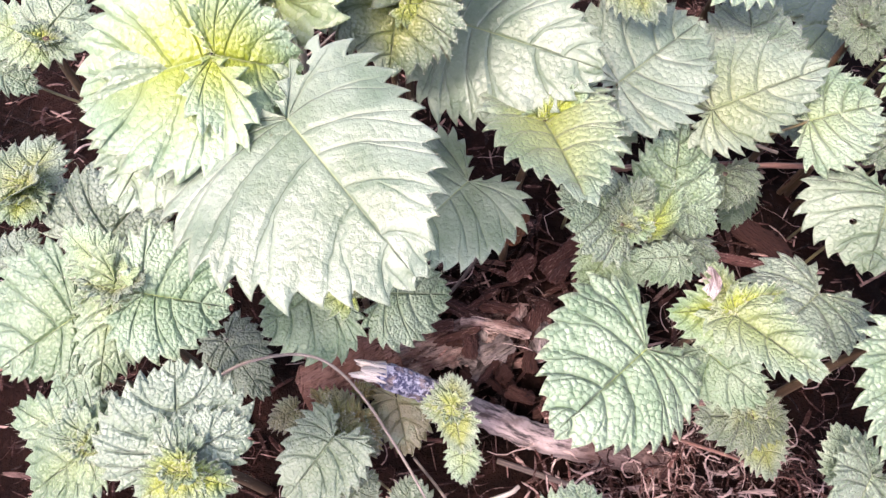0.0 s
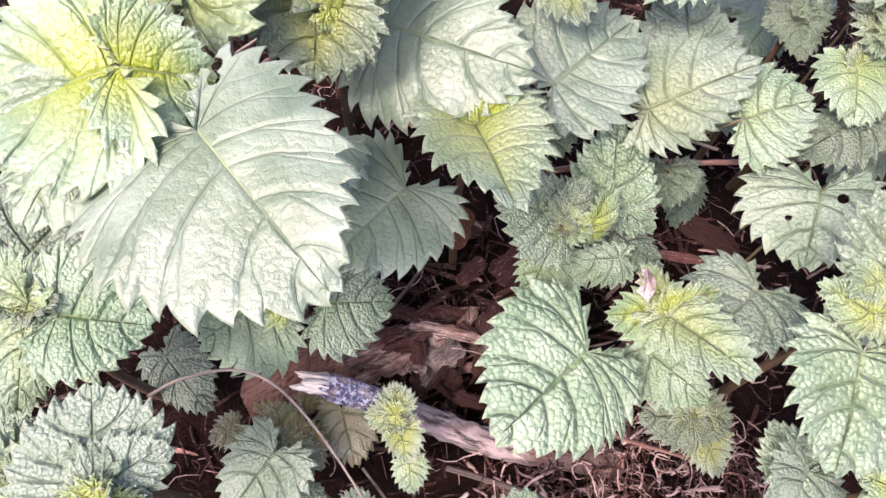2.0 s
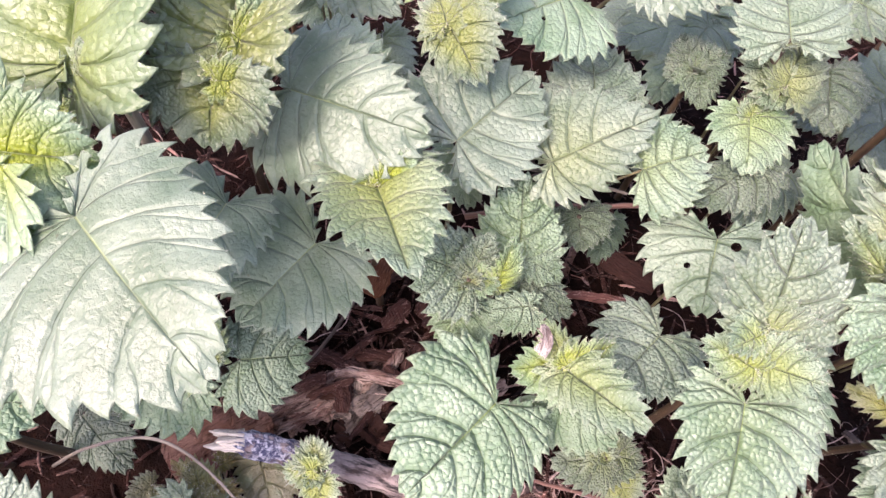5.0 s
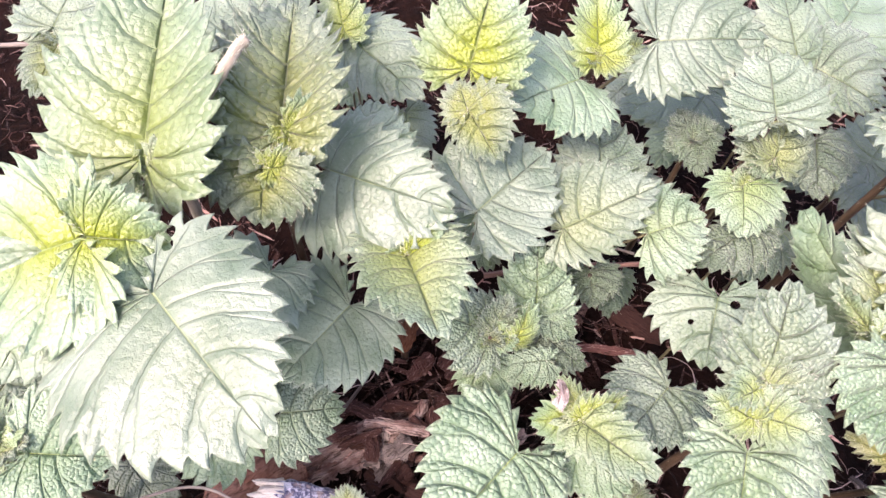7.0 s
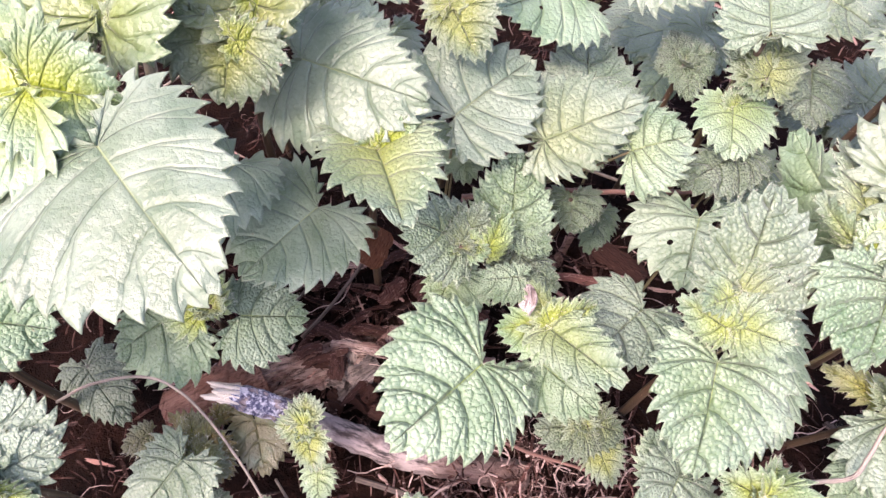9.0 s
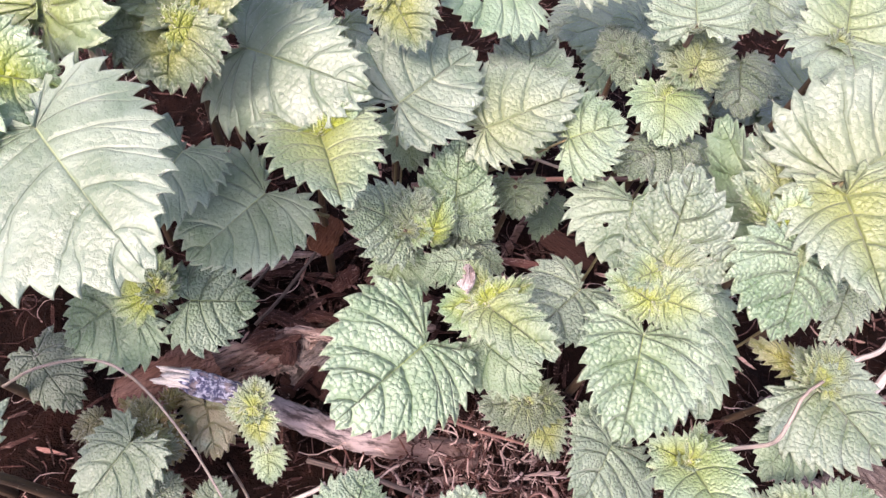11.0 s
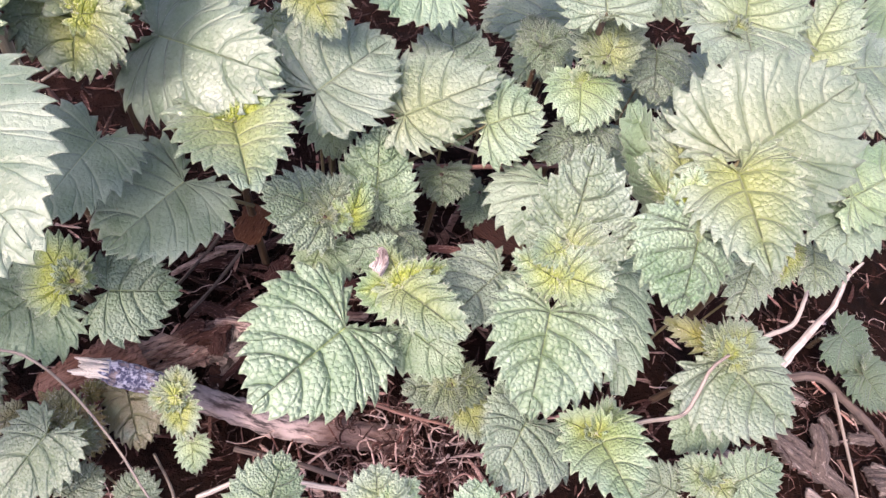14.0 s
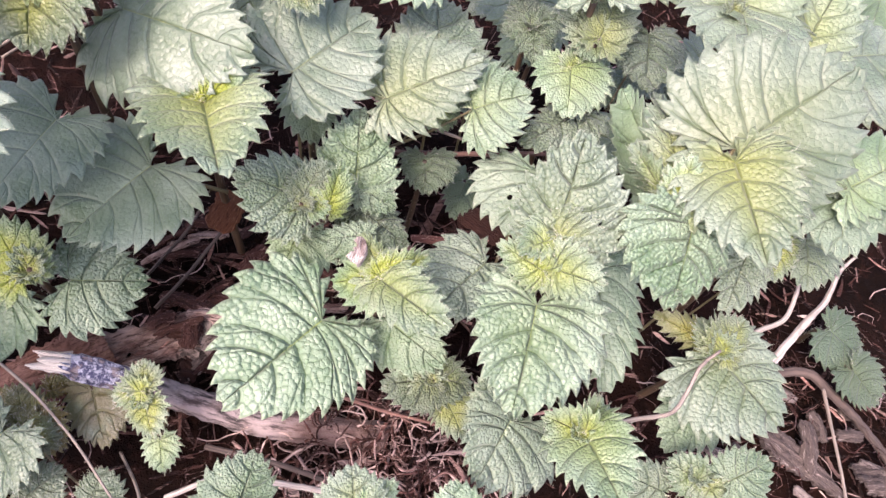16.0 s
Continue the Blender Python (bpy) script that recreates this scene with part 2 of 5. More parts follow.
def stick_material():
    """Dead twig: pale grey wood, with a crust of blue-grey lichen near its broken end."""
    m = Nodes("lichened_wood")
    run = m.node("ShaderNodeSeparateXYZ")
    m.link(m.uv("run"), run.inputs[0])
    at = m.coords()
    streak = m.noise(m.scaled(m.uv("run"), 1.0, 0.16, 1.0), 420, 6, 0.7)
    grain = m.noise(at, 1100, 4, 0.7)
    col = m.mix(m.step(streak, 0.38, 0.56), (0.018, 0.012, 0.013), (0.36, 0.29, 0.285))
    col = m.mix(m.step(m.noise(at, 90, 4), 0.48, 0.66, 0, 0.75), col, (0.085, 0.05, 0.045))
    crust = m.math("MULTIPLY", m.math("MULTIPLY", m.step(run.outputs[1], 0.010, 0.013), m.step(m.noise(at, 210, 4), 0.34, 0.48, 0.15, 1.0)), m.step(m.math("ADD", run.outputs[1], m.math("MULTIPLY", m.noise(at, 120, 3), 0.02)), 0.042, 0.052, 1, 0))
    lichen = m.mix(m.step(m.noise(at, 420, 5, 0.75), 0.46, 0.60), (0.022, 0.026, 0.075), (0.40, 0.41, 0.50))
    col = m.mix(crust, col, lichen)
    bare = m.step(run.outputs[1], 0.009, 0.012, 1, 0)
    col = m.mix(m.math("MULTIPLY", bare, m.step(streak, 0.36, 0.50, 0.45, 1.0)), col, (0.78, 0.71, 0.63))
    brown = m.step(run.outputs[1], 0.095, 0.115)
    col = m.mix(m.math("MULTIPLY", brown, 0.75), col, (0.13, 0.07, 0.055))
    m.link(col, m.bsdf.inputs["Base Color"])
    m.bsdf.inputs["Roughness"].default_value = 0.8
    m.link(m.bump(m.math("ADD", streak, m.math("MULTIPLY", grain, 0.7)), 0.0014, 1.0), m.bsdf.inputs["Normal"])
    return m.mat


LEAF = leaf_material()
STEM = stalk_material("nettle_stem", (0.034, 0.021, 0.013), (0.085, 0.052, 0.028), 0.55)
STALK = stalk_material("leaf_stalk", (0.085, 0.072, 0.035), (0.19, 0.165, 0.080), 0.5)
RUDDY = stalk_material("ruddy_stalk", (0.10, 0.042, 0.034), (0.22, 0.12, 0.095), 0.5)
PINK = stalk_material("pink_stalk", (0.20, 0.165, 0.12), (0.36, 0.32, 0.25), 0.6)
STRAW = stalk_material("dry_straw", (0.14, 0.108, 0.086), (0.29, 0.245, 0.210), 0.6)
BLEACHED = stalk_material("bleached_stalk", (0.21, 0.175, 0.155), (0.45, 0.40, 0.365), 0.65)
ROOTY = stalk_material("brown_root", (0.030, 0.020, 0.017), (0.095, 0.067, 0.056), 0.8)
SOIL = soil_material()
CHIPS = litter_material("bark_litter", (0.007, 0.0032, 0.0026), (0.046, 0.019, 0.0155), (0.34, 0.22, 0.19), 0.84)
FIBRES = litter_material("dry_fibres", (0.022, 0.009, 0.007), (0.115, 0.050, 0.042), (0.58, 0.43, 0.39), 0.62)
BARK = litter_material("red_bark", (0.25, 0.125, 0.105), (0.38, 0.23, 0.20), (0.66, 0.52, 0.47))
DEADLEAF = litter_material("dead_leaf", (0.020, 0.008, 0.006), (0.030, 0.012, 0.009), (0.08, 0.042, 0.034))
GREYWOOD = litter_material("grey_wood", (0.030, 0.023, 0.021), (0.085, 0.066, 0.060), (0.36, 0.31, 0.29))
ORANGE = litter_material("orange_bark", (0.085, 0.032, 0.016), (0.13, 0.050, 0.026), (0.28, 0.14, 0.09))
SPLIT = bark_material("split_bark", (0.032, 0.015, 0.012), (0.165, 0.090, 0.075), (0.44, 0.33, 0.295))
RUSSET = bark_material("russet_leaf", (0.075, 0.032, 0.023), (0.17, 0.080, 0.058), (0.27, 0.155, 0.125))
ASHEN = bark_material("ashen_bark", (0.040, 0.030, 0.028), (0.12, 0.095, 0.087), (0.32, 0.265, 0.245))
PALEPINK = bark_material("pale_dead_leaf", (0.17, 0.12, 0.105), (0.36, 0.285, 0.25), (0.54, 0.475, 0.43))
WOOD = stick_material()
hair = Nodes("pale_hair")
hair.bsdf.inputs["Base Color"].default_value, hair.bsdf.inputs["Roughness"].default_value = (0.52, 0.53, 0.40, 1), 0.4
HAIR = hair.mat


# ---- mesh helpers ----
def mesh_of(name, verts, faces, material, uvs=None, smooth=True):
    me = bpy.data.meshes.new(name)
    me.from_pydata([tuple(map(float, p)) for p in verts], [], faces)
    for layer, values in (uvs or {}).items():
        data = me.uv_layers.new(name=layer).data
        loops = np.empty(len(me.loops), dtype=np.int32)
        me.loops.foreach_get("vertex_index", loops)
        data.foreach_set("uv", np.asarray(values, dtype=np.float32)[loops].ravel())
    if smooth:
        me.polygons.foreach_set("use_smooth", [True] * len(me.polygons))
    me.materials.append(material)
    me.update()
    return me


def smooth_line(points, n):
    """n places along a Catmull-Rom line through the points."""
    p = np.asarray(points, dtype=float)
    p = np.vstack([2 * p[0] - p[1], p, 2 * p[-1] - p[-2]])
    out = []
    for s in np.linspace(0, len(p) - 3 - 1e-9, n):
        k, f = int(s), s - int(s)
        a, b, c, d = p[k:k + 4]
        out.append(0.5 * (2 * b + (c - a) * f + (2 * a - 5 * b + 4 * c - d) * f * f + (3 * b - a - 3 * c + d) * f ** 3))
    return np.array(out)


def tube_data(line, radii, sides=7, rough=0.0, rng=None, flat=1.0):
    """Vertices, faces and run-coordinates of a closed tube along a line."""
    line = np.asarray(line, dtype=float)
    n = len(line)
    tangent = np.gradient(line, axis=0)
    tangent /= np.linalg.norm(tangent, axis=1)[:, None] + 1e-12
    side = np.cross(tangent[0], (0.21, 0.13, 0.97))
    side /= np.linalg.norm(side) + 1e-12
    along = np.concatenate([[0], np.cumsum(np.linalg.norm(np.diff(line, axis=0), axis=1))])
    verts, uv = [], []
    ridge = rng.uniform(-1, 1, sides) if rough else 0
    angles = np.arange(sides) * 2 * np.pi / sides
    for k in range(n):
        side = side - side.dot(tangent[k]) * tangent[k]
        side /= np.linalg.norm(side) + 1e-12
        up = np.cross(tangent[k], side)
        r = radii[k] * (1 + (rough * (ridge + 0.5 * rng.uniform(-1, 1, sides)) if rough else 0))
        ridge = ridge * 0.9 + 0.3 * rng.uniform(-1, 1, sides) if rough else ridge
        verts.append(line[k] + np.outer(np.cos(angles) * r, side) + np.outer(np.sin(angles) * r * flat, up))
        uv += [(a / 6.283 * 0.03, along[k]) for a in angles]
    verts = np.vstack(verts)
    faces = [(k * sides + i, k * sides + (i + 1) % sides, (k + 1) * sides + (i + 1) % sides, (k + 1) * sides + i) for k in range(n - 1) for i in range(sides)]
    faces += [tuple(range(sides))[::-1], tuple(range((n - 1) * sides, n * sides))]
    return verts, faces, uv


def thing(name, label, category, at=(0, 0, 0), group="", kind=""):
    ob = new(name)
    ob.location = at
    ob.empty_display_size = 0.01
    return tagged(ob, label, category, group, kind)


def part(name, me, parent, label="", at=(0, 0, 0), turn=(0, 0, 0)):
    ob = new(name, me)
    ob.parent = parent
    ob.location, ob.rotation_euler = at, [radians(a) for a in turn]
    if label:
        tagged(ob, label)
    return ob


# ---- the ground ----
def heap(x, y):
    """The soil's height: clods and hollows near the plants, gentler further off."""
    near = math.exp(-((x - 0.1) ** 2 + (y - 0.15) ** 2) / 0.5)
    h = 0.007 * noise.noise((x * 28, y * 28, 1.7)) + 0.0035 * noise.noise((x * 90, y * 90, 4.1)) + 0.0016 * noise.noise((x * 260, y * 260, 7.7))
    return near * h + (1 - near) * 0.05 * noise.noise((x * 0.8, y * 0.8, 2.2)) - 0.004


def ground():
    def ticks(low, high, step):
        mid = list(np.arange(low, high + step / 2, step))
        grow = [step * 1.35 ** k for k in range(1, 36)]
        reach = list(np.cumsum(grow))
        return np.array([low - r for r in reach][::-1] + mid + [high + r for r in reach])
    xs, ys = ticks(-0.28, 0.48, 0.0035), ticks(-0.05, 0.48, 0.0035)
    verts = [(x, y, heap(x, y)) for y in ys for x in xs]
    w = len(xs)
    faces = [(j * w + i, j * w + i + 1, (j + 1) * w + i + 1, (j + 1) * w + i) for j in range(len(ys) - 1) for i in range(w - 1)]
    ob = new("ground", mesh_of("ground", verts, faces, SOIL))
    return tagged(ob, "dark brown crumbly garden soil under the nettles", "ground", kind="structure")


ground()


# ---- nettles ----
OUTLINE = [(0.0, 0.0), (0.13, -0.07), (0.32, -0.20), (0.60, -0.24), (0.86, -0.13), (1.0, 0.08), (0.98, 0.30), (0.86, 0.50), (0.65, 0.68), (0.39, 0.84), (0.15, 0.95), (0.0, 1.0)]
ROUND = [0.0, 0.13, 0.34, 0.64, 0.90, 1.0, 1.0, 0.95, 0.80, 0.53, 0.22, 0.0]
LEAF_RNG = np.random.RandomState(11)


def blade_data(length, left, right, fold, curl, teeth, rng, holes=(), dense=6, rows=15, bite=0.6, quilt=0.5, tone=0.0, close=0.0, lobe=1.0):
    """A toothed, heart-shaped nettle blade with quilted fields between its side veins; the stalk end at the origin, the tip along y."""
    nu = teeth * dense + 1
    tick = np.linspace(0, 1, nu)
    # close: how far the lobes at the foot draw together
    near = np.array([(0, 0), (-0.09, -0.06), (-0.14, -0.04)] + [(0, 0)] * 9) * close
    rim = smooth_line([(a + da + (c - a) * 0.45 * (1 - quilt) * (1 - close), (b if b > 0 else b * lobe) + db, 0) for (a, b), c, (da, db) in zip(OUTLINE, ROUND, near)], 120)
    phase = rng.uniform(0, 6.28, 6)
    ribs = int(np.clip(round(teeth / 1.9), 4, 8))
    verts, vein, flat, reach, faces = [], [], [], [], []
    # how many small vein fields there are to the millimetre
    weave = 1 / np.clip(29 * (length + 0.5 * left + 0.5 * right), 0.9, 2.6)

    def lay(vs, us, m, spike, s, width, saw, lower):
        """One half blade, upper or lower face; the lower one runs smooth under the quilted fields."""
        n = len(vs)
        base = len(verts)
        u, v = np.meshgrid(us, vs, indexing="ij")
        spine = length * np.clip((u - 0.44) / 0.56, 0, 1) ** 1.45
        bow = v * (1 - v) * length * np.interp(u, [0, 0.25, 0.45, 0.8, 1], [0.02, 0.05, 0.15, 0.16, 0.06])
        x = m[:, None, 0] * v + spike[:, None, 0] * v ** 5
        y = spine * (1 - v) + m[:, None, 1] * v + spike[:, None, 1] * v ** 5 - bow
        uneven = 0.16 * np.sin(phase[2] + 11 * u + s) + 0.10 * np.sin(phase[3] + 27 * u)
        line = u * ribs - 0.36 + uneven
        field = np.abs(np.sin(np.pi * line)) ** 0.7
        puff = (0.004 + 0.068 * quilt ** 1.6) * width * field * v ** 0.5 * (1.15 - v) * 1.6
        crest = np.abs(np.sin(np.pi * (v * 4.5 + 0.6 * np.sin(phase[4] + 6.28 * np.floor(line + 0.5) * 0.37))))
        puff = puff * (0.75 + 0.25 * crest)
        z = (fold + 0.10 * tone) * np.abs(x) - 0.055 * length * (np.abs(x) / (width + 1e-6)) ** 2.2
        z = z - curl * length * (np.maximum(y, 0) / length) ** 2 - 0.05 * length * (np.maximum(-y, 0) / length)
        z = z + (0.022 + 0.034 * tone) * length * v * np.sin(phase[0] + 9 * u + s) + 0.014 * length * v * v * np.sin(phase[1] + 23 * u * s)
        z = z + 0.016 * width * np.sin(phase[5] + 40 * u + 5 * v)  * v * v
        z = z + 0.03 * width * saw[:, None] * np.maximum(0, v - 0.7) * np.sin(7 * np.floor(tick * teeth))[:, None]
        z = z - (0.00025 + 0.0004 * v * (1 - v)) if lower else z + puff
        verts.extend(np.stack([s * x, y, z], -1).reshape(-1, 3).tolist())
        vein.extend(np.stack([line, v], -1).reshape(-1, 2).tolist())
        reach.extend(np.stack([np.hypot(x, y) / length, 0 * v + weave], -1).reshape(-1, 2).tolist())
        flat.extend(np.stack([s * x + phase[2] * 0.3, y + phase[3] * 0.3], -1).reshape(-1, 2).tolist())
        kept, torn = [], {}
        for k in range(nu - 1):
            for j in range(n - 1):
                a = base + k * n + j
                quad = (a, a + 1, a + n + 1, a + n)
                gone = None
                for hx, hy, hr in holes:
                    if (sum(verts[i][0] for i in quad) / 4 - hx) ** 2 + (sum(verts[i][1] for i in quad) / 4 - hy) ** 2 < hr * hr:
                        gone = (hx, hy, hr)
                if gone:
                    torn.update((i, gone) for i in quad)
                else:
                    kept.append(quad)
        # round the rim of each hole
        for i in torn.keys() & {i for quad in kept for i in quad}:
            hx, hy, hr = torn[i]
            far = math.hypot(verts[i][0] - hx, verts[i][1] - hy) + 1e-9
            verts[i] = [hx + (verts[i][0] - hx) * hr / far, hy + (verts[i][1] - hy) * hr / far, verts[i][2]]
        faces.extend(quad if (s > 0) != lower else quad[::-1] for quad in kept)
        return base, n

    upper = np.linspace(0, 1, rows) ** 0.85
    under = upper if holes else np.linspace(0, 1, 5)
    for s, width in ((-1, left), (1, right)):
        # teeth of uneven breadth
        us = np.interp(tick * teeth, np.arange(teeth + 1), np.concatenate([[0], np.cumsum(rng.uniform(0.72, 1.28, teeth))]))
        us = us / us[-1]
        m = np.stack([rim[:, 0] * width, rim[:, 1] * length], 1)
        way = np.concatenate([[0], np.cumsum(np.linalg.norm(np.diff(m, axis=0), axis=1))])
        m = np.stack([np.interp(us * way[-1], way, m[:, 0]), np.interp(us * way[-1], way, m[:, 1])], 1)
        tang = np.gradient(m, axis=0)
        tang /= np.linalg.norm(tang, axis=1)[:, None] + 1e-9
        out = np.stack([tang[:, 1], -tang[:, 0]], 1)
        w = (tick * teeth) % 1.0
        peak = round(0.62 * dense) / dense
        saw = np.where(w <= peak + 1e-6, np.clip(w / peak, 0, 1) ** 0.9, 1 - np.clip((w - peak) / (1 - peak), 0, 1) ** 0.8)
        size = bite * way[-1] / teeth * 1.25 * np.sin(np.pi * np.clip(us * 0.86 + 0.08, 0, 1)) ** 0.5
        jitter = np.repeat(rng.uniform(0.72, 1.25, teeth + 1), dense)[:nu]
        spike = out * (saw * size * jitter)[:, None] + tang * (saw ** 1.5 * size * jitter * 0.5)[:, None]
        top, n = lay(upper, us, m, spike, s, width, saw, False)
        low, n2 = lay(under, us, m, spike, s, width, saw, True)
        for k in range(nu - 1):
            a, b = top + k * n + n - 1, top + (k + 1) * n + n - 1
            c, d = low + k * n2 + n2 - 1, low + (k + 1) * n2 + n2 - 1
            faces.append((a, c, d, b) if s > 0 else (b, d, c, a))
    return verts, faces, {"vein": vein, "flat": flat, "reach": reach}


HAIRS, PLANTS = {}, []


def bristles(plant):
    """The plant's stiff pale hairs, as one part."""
    verts, faces = [], []
    for root, way in HAIRS.get(plant.name, []):
        a = way.orthogonal().normalized() * 0.00006
        c = way.normalized().cross(a)
        n = len(verts)
        verts += [root + a, root - a * 0.5 + c * 0.87, root - a * 0.5 - c * 0.87, root + way]
        faces += [(n, n + 1, n + 3), (n + 1, n + 2, n + 3), (n + 2, n, n + 3)]
    if verts:
        tagged(part("bristles", mesh_of("bristles", verts, faces, HAIR), plant, "fine pale stinging hairs"), kind="stuff")


def leaf(plant, at, turn, length, left, right, tone=0.2, fold=0.05, curl=0.1, quilt=0.5, brown=0.0, dark_shade=0.0, holes=(), close=0.0, lobe=1.0):
    """One nettle leaf with its stalk, on a plant that nettle() made."""
    rng = LEAF_RNG
    span = length + (left + right) / 2
    teeth = int(np.clip(round(8.5 + span * 88), 9, 15))
    dense = 10 if holes else 6 if span > 0.045 else 5
    # the picked tip is that of the last tooth
    rows = 30 if holes else 16 if span > 0.035 else 11
    v, f, uv = blade_data(length * 0.96, left * 0.90, right * 0.90, fold, curl, teeth, rng, holes, dense, rows, 0.60 + 0.18 * tone, quilt, tone, close, lobe)
    home = Vector(plant.location)
    at = Vector(at)
    b0 = at - home
    ob = part("leaf", mesh_of("leaf", v, f, LEAF, uv), plant, at=at - home, turn=turn)
    # alpha carries the darkening: own dark green, and shade painted on lower leaves
    ob.color = (tone, brown, quilt, 1 - 0.8 * min(dark_shade, 1.0))
    turned = Euler([radians(a) for a in turn]).to_matrix()
    count = teeth * dense * rows
    # stiff hairs round the rim and on the face
    for _ in range(int(60 + 90 * tone)):
        k = rng.randint(0, count // rows)
        q = Vector(v[k * rows + (rows - 1 if rng.rand() < 0.6 else rng.randint(2, rows - 1))])
        away = Vector((q.x, q.y - 0.3 * length, 0)).normalized() * 0.8 + Vector((rng.normal(0, 0.4), rng.normal(0, 0.4), rng.uniform(0.3, 1.1)))
        HAIRS.setdefault(plant.name, []).append((b0 + turned @ q, (turned @ away).normalized() * rng.uniform(0.0007, 0.0019)))
    # the stalk runs from the stem to the foot of the blade
    top = Vector(plant["top"]) - home
    b = at - home
    reach = (Vector((b.x, b.y)) - Vector((top.x, top.y))).length
    rise = min(max(0.008, min(b.z, top.z) - 0.010 - 0.7 * reach), top.z - 0.002)
    foot = top * (rise / top.z)
    if reach > 0.034:
        # a shoot of its own, rising from the soil under its leaf
        foot = Vector((b.x * 0.97, b.y * 0.97 + 0.004, -0.006))
    mid = foot.lerp(b, 0.5) + Vector((0, 0, -0.04 * (b - foot).length))
    if (b - foot).length > 0.002:
        r = 0.0004 + 0.0055 * min(span, 0.08)
        line = smooth_line([tuple(foot), tuple(mid), tuple(b - Vector((0, 0, 0.0004)))], 9)
        tv, tf, tuv = tube_data(line, np.linspace(r * 1.15, r * 0.75, 9), 7)
        part("leaf_stalk", mesh_of("leaf_stalk", tv, tf, STALK, {"run": tuv}), plant)
    return ob


def nettle(top, tuft=4, size=0.01, tone=0.8, label=""):
    """A young nettle: its stem and the tuft of small leaves at its top. Leaves are added by leaf()."""
    rng = LEAF_RNG
    top = Vector(top)
    foot = Vector((top.x + rng.uniform(-0.006, 0.006), top.y + rng.uniform(0.0, 0.010), 0.0))
    words = label or ("young yellow-green nettle with downy toothed leaves" if tone > 0.65 else "grey-green nettle with downy toothed leaves in soil")
    plant = thing("nettle_plant", words, "nettle", foot, group="nettles in the bed")
    plant["top"] = tuple(top)
    lean = top - foot
    r = 0.0011 + 0.006 * top.z
    line = smooth_line([(0, 0, -0.012), tuple(lean * 0.5 + Vector((rng.uniform(-0.003, 0.003), rng.uniform(-0.003, 0.003), 0))), tuple(lean - Vector((0, 0, 0.002)))], 12)
    v, f, uv = tube_data(line, np.linspace(r * 1.2, r * 0.7, 12), 9, 0.06, rng)
    part("stem", mesh_of("stem", v, f, STEM, {"run": uv}), plant)
    tuft, size = min(tuft, 3), size * 0.75
    for k in range(tuft):
        turn = (rng.uniform(20, 58) - 12 * k / max(1, tuft), 0, 360 * k / max(1, tuft) + rng.uniform(-25, 25))
        ln = size * rng.uniform(0.55, 1.0)
        w = ln * rng.uniform(0.40, 0.55)
        bv, bf, buv = blade_data(ln, w, w, 0.55, 0.12, 6, rng, (), 5, 7, 0.75, 0.6)
        ob = part("leaf", mesh_of("leaf", bv, bf, LEAF, buv), plant, at=lean - Vector((0, 0, 0.003)), turn=turn)
        ob.color = (min(1.0, tone * 1.15), 0, 0.8, 1)
    for k in range(70):
        p = Vector(line[rng.randint(3, 12)])
        a = rng.uniform(0, 6.28)
        out = Vector((math.cos(a), math.sin(a), rng.uniform(-0.1, 0.5)))
        HAIRS.setdefault(plant.name, []).append((p + out * r * 0.7, out * rng.uniform(0.001, 0.0024)))
    PLANTS.append(plant)
    return plant


plant = nettle((-0.056, 0.130, 0.149), tuft=0, size=0.010, tone=0.9)
leaf(plant, (-0.0623, 0.1199, 0.1520), (-9, -22, 105), 0.0386, 0.0321, 0.0264, tone=0.55, fold=0.2, curl=0.1, quilt=0.32)
leaf(plant, (-0.0597, 0.1198, 0.1531), (-20, 32, -100), 0.0231, 0.0162, 0.0201, tone=0.6, fold=0.4, curl=0.1, quilt=0.35)
leaf(plant, (-0.0639, 0.1200, 0.1497), (-22, -18, 151), 0.0469, 0.0268, 0.0205, tone=0.25, fold=0.05, curl=0.1, quilt=0.5)
leaf(plant, (-0.0397, 0.1022, 0.1485), (0, 14, -143), 0.0555, 0.0277, 0.0404, tone=0.1, fold=0.06, curl=0.12, quilt=0.22, holes=((-0.0140, -0.0128, 0.0022), (-0.0113, -0.0095, 0.0020),))

plant = nettle((-0.052, 0.155, 0.146), tuft=0, size=0.008, tone=0.8)
leaf(plant, (-0.0514, 0.1542, 0.1480), (27, -7, -12), 0.0674, 0.0335, 0.0299, tone=0.45, fold=0.36, curl=0.05, quilt=0.6, dark_shade=0.18, close=0.9)
leaf(plant, (-0.0469, 0.1491, 0.1480), (-8, 43, -129), 0.0192, 0.0112, 0.0059, tone=0.5, fold=0.05, curl=0.1, quilt=0.5)
leaf(plant, (-0.0562, 0.1515, 0.1460), (-23, -32, 110), 0.0179, 0.0058, 0.0091, tone=0.6, fold=0.05, curl=0.1, quilt=0.5)

plant = nettle((-0.011, 0.161, 0.142), tuft=3, size=0.009, tone=0.9)
leaf(plant, (-0.0079, 0.1664, 0.1450), (14, -2, -5), 0.0600, 0.0230, 0.0216, tone=0.72, fold=0.5, curl=0.05, quilt=0.8, dark_shade=0.2, close=0.9)
leaf(plant, (-0.0060, 0.1640, 0.1480), (-43, 24, -134), 0.0160, 0.0148, 0.0068, tone=0.8, fold=0.1, curl=0.1, quilt=0.5, dark_shade=0.2)
leaf(plant, (-0.0133, 0.1535, 0.1420), (-41, -0, 164), 0.0214, 0.0211, 0.0229, tone=0.75, fold=0.18, curl=0.15, quilt=0.5, dark_shade=0.15)
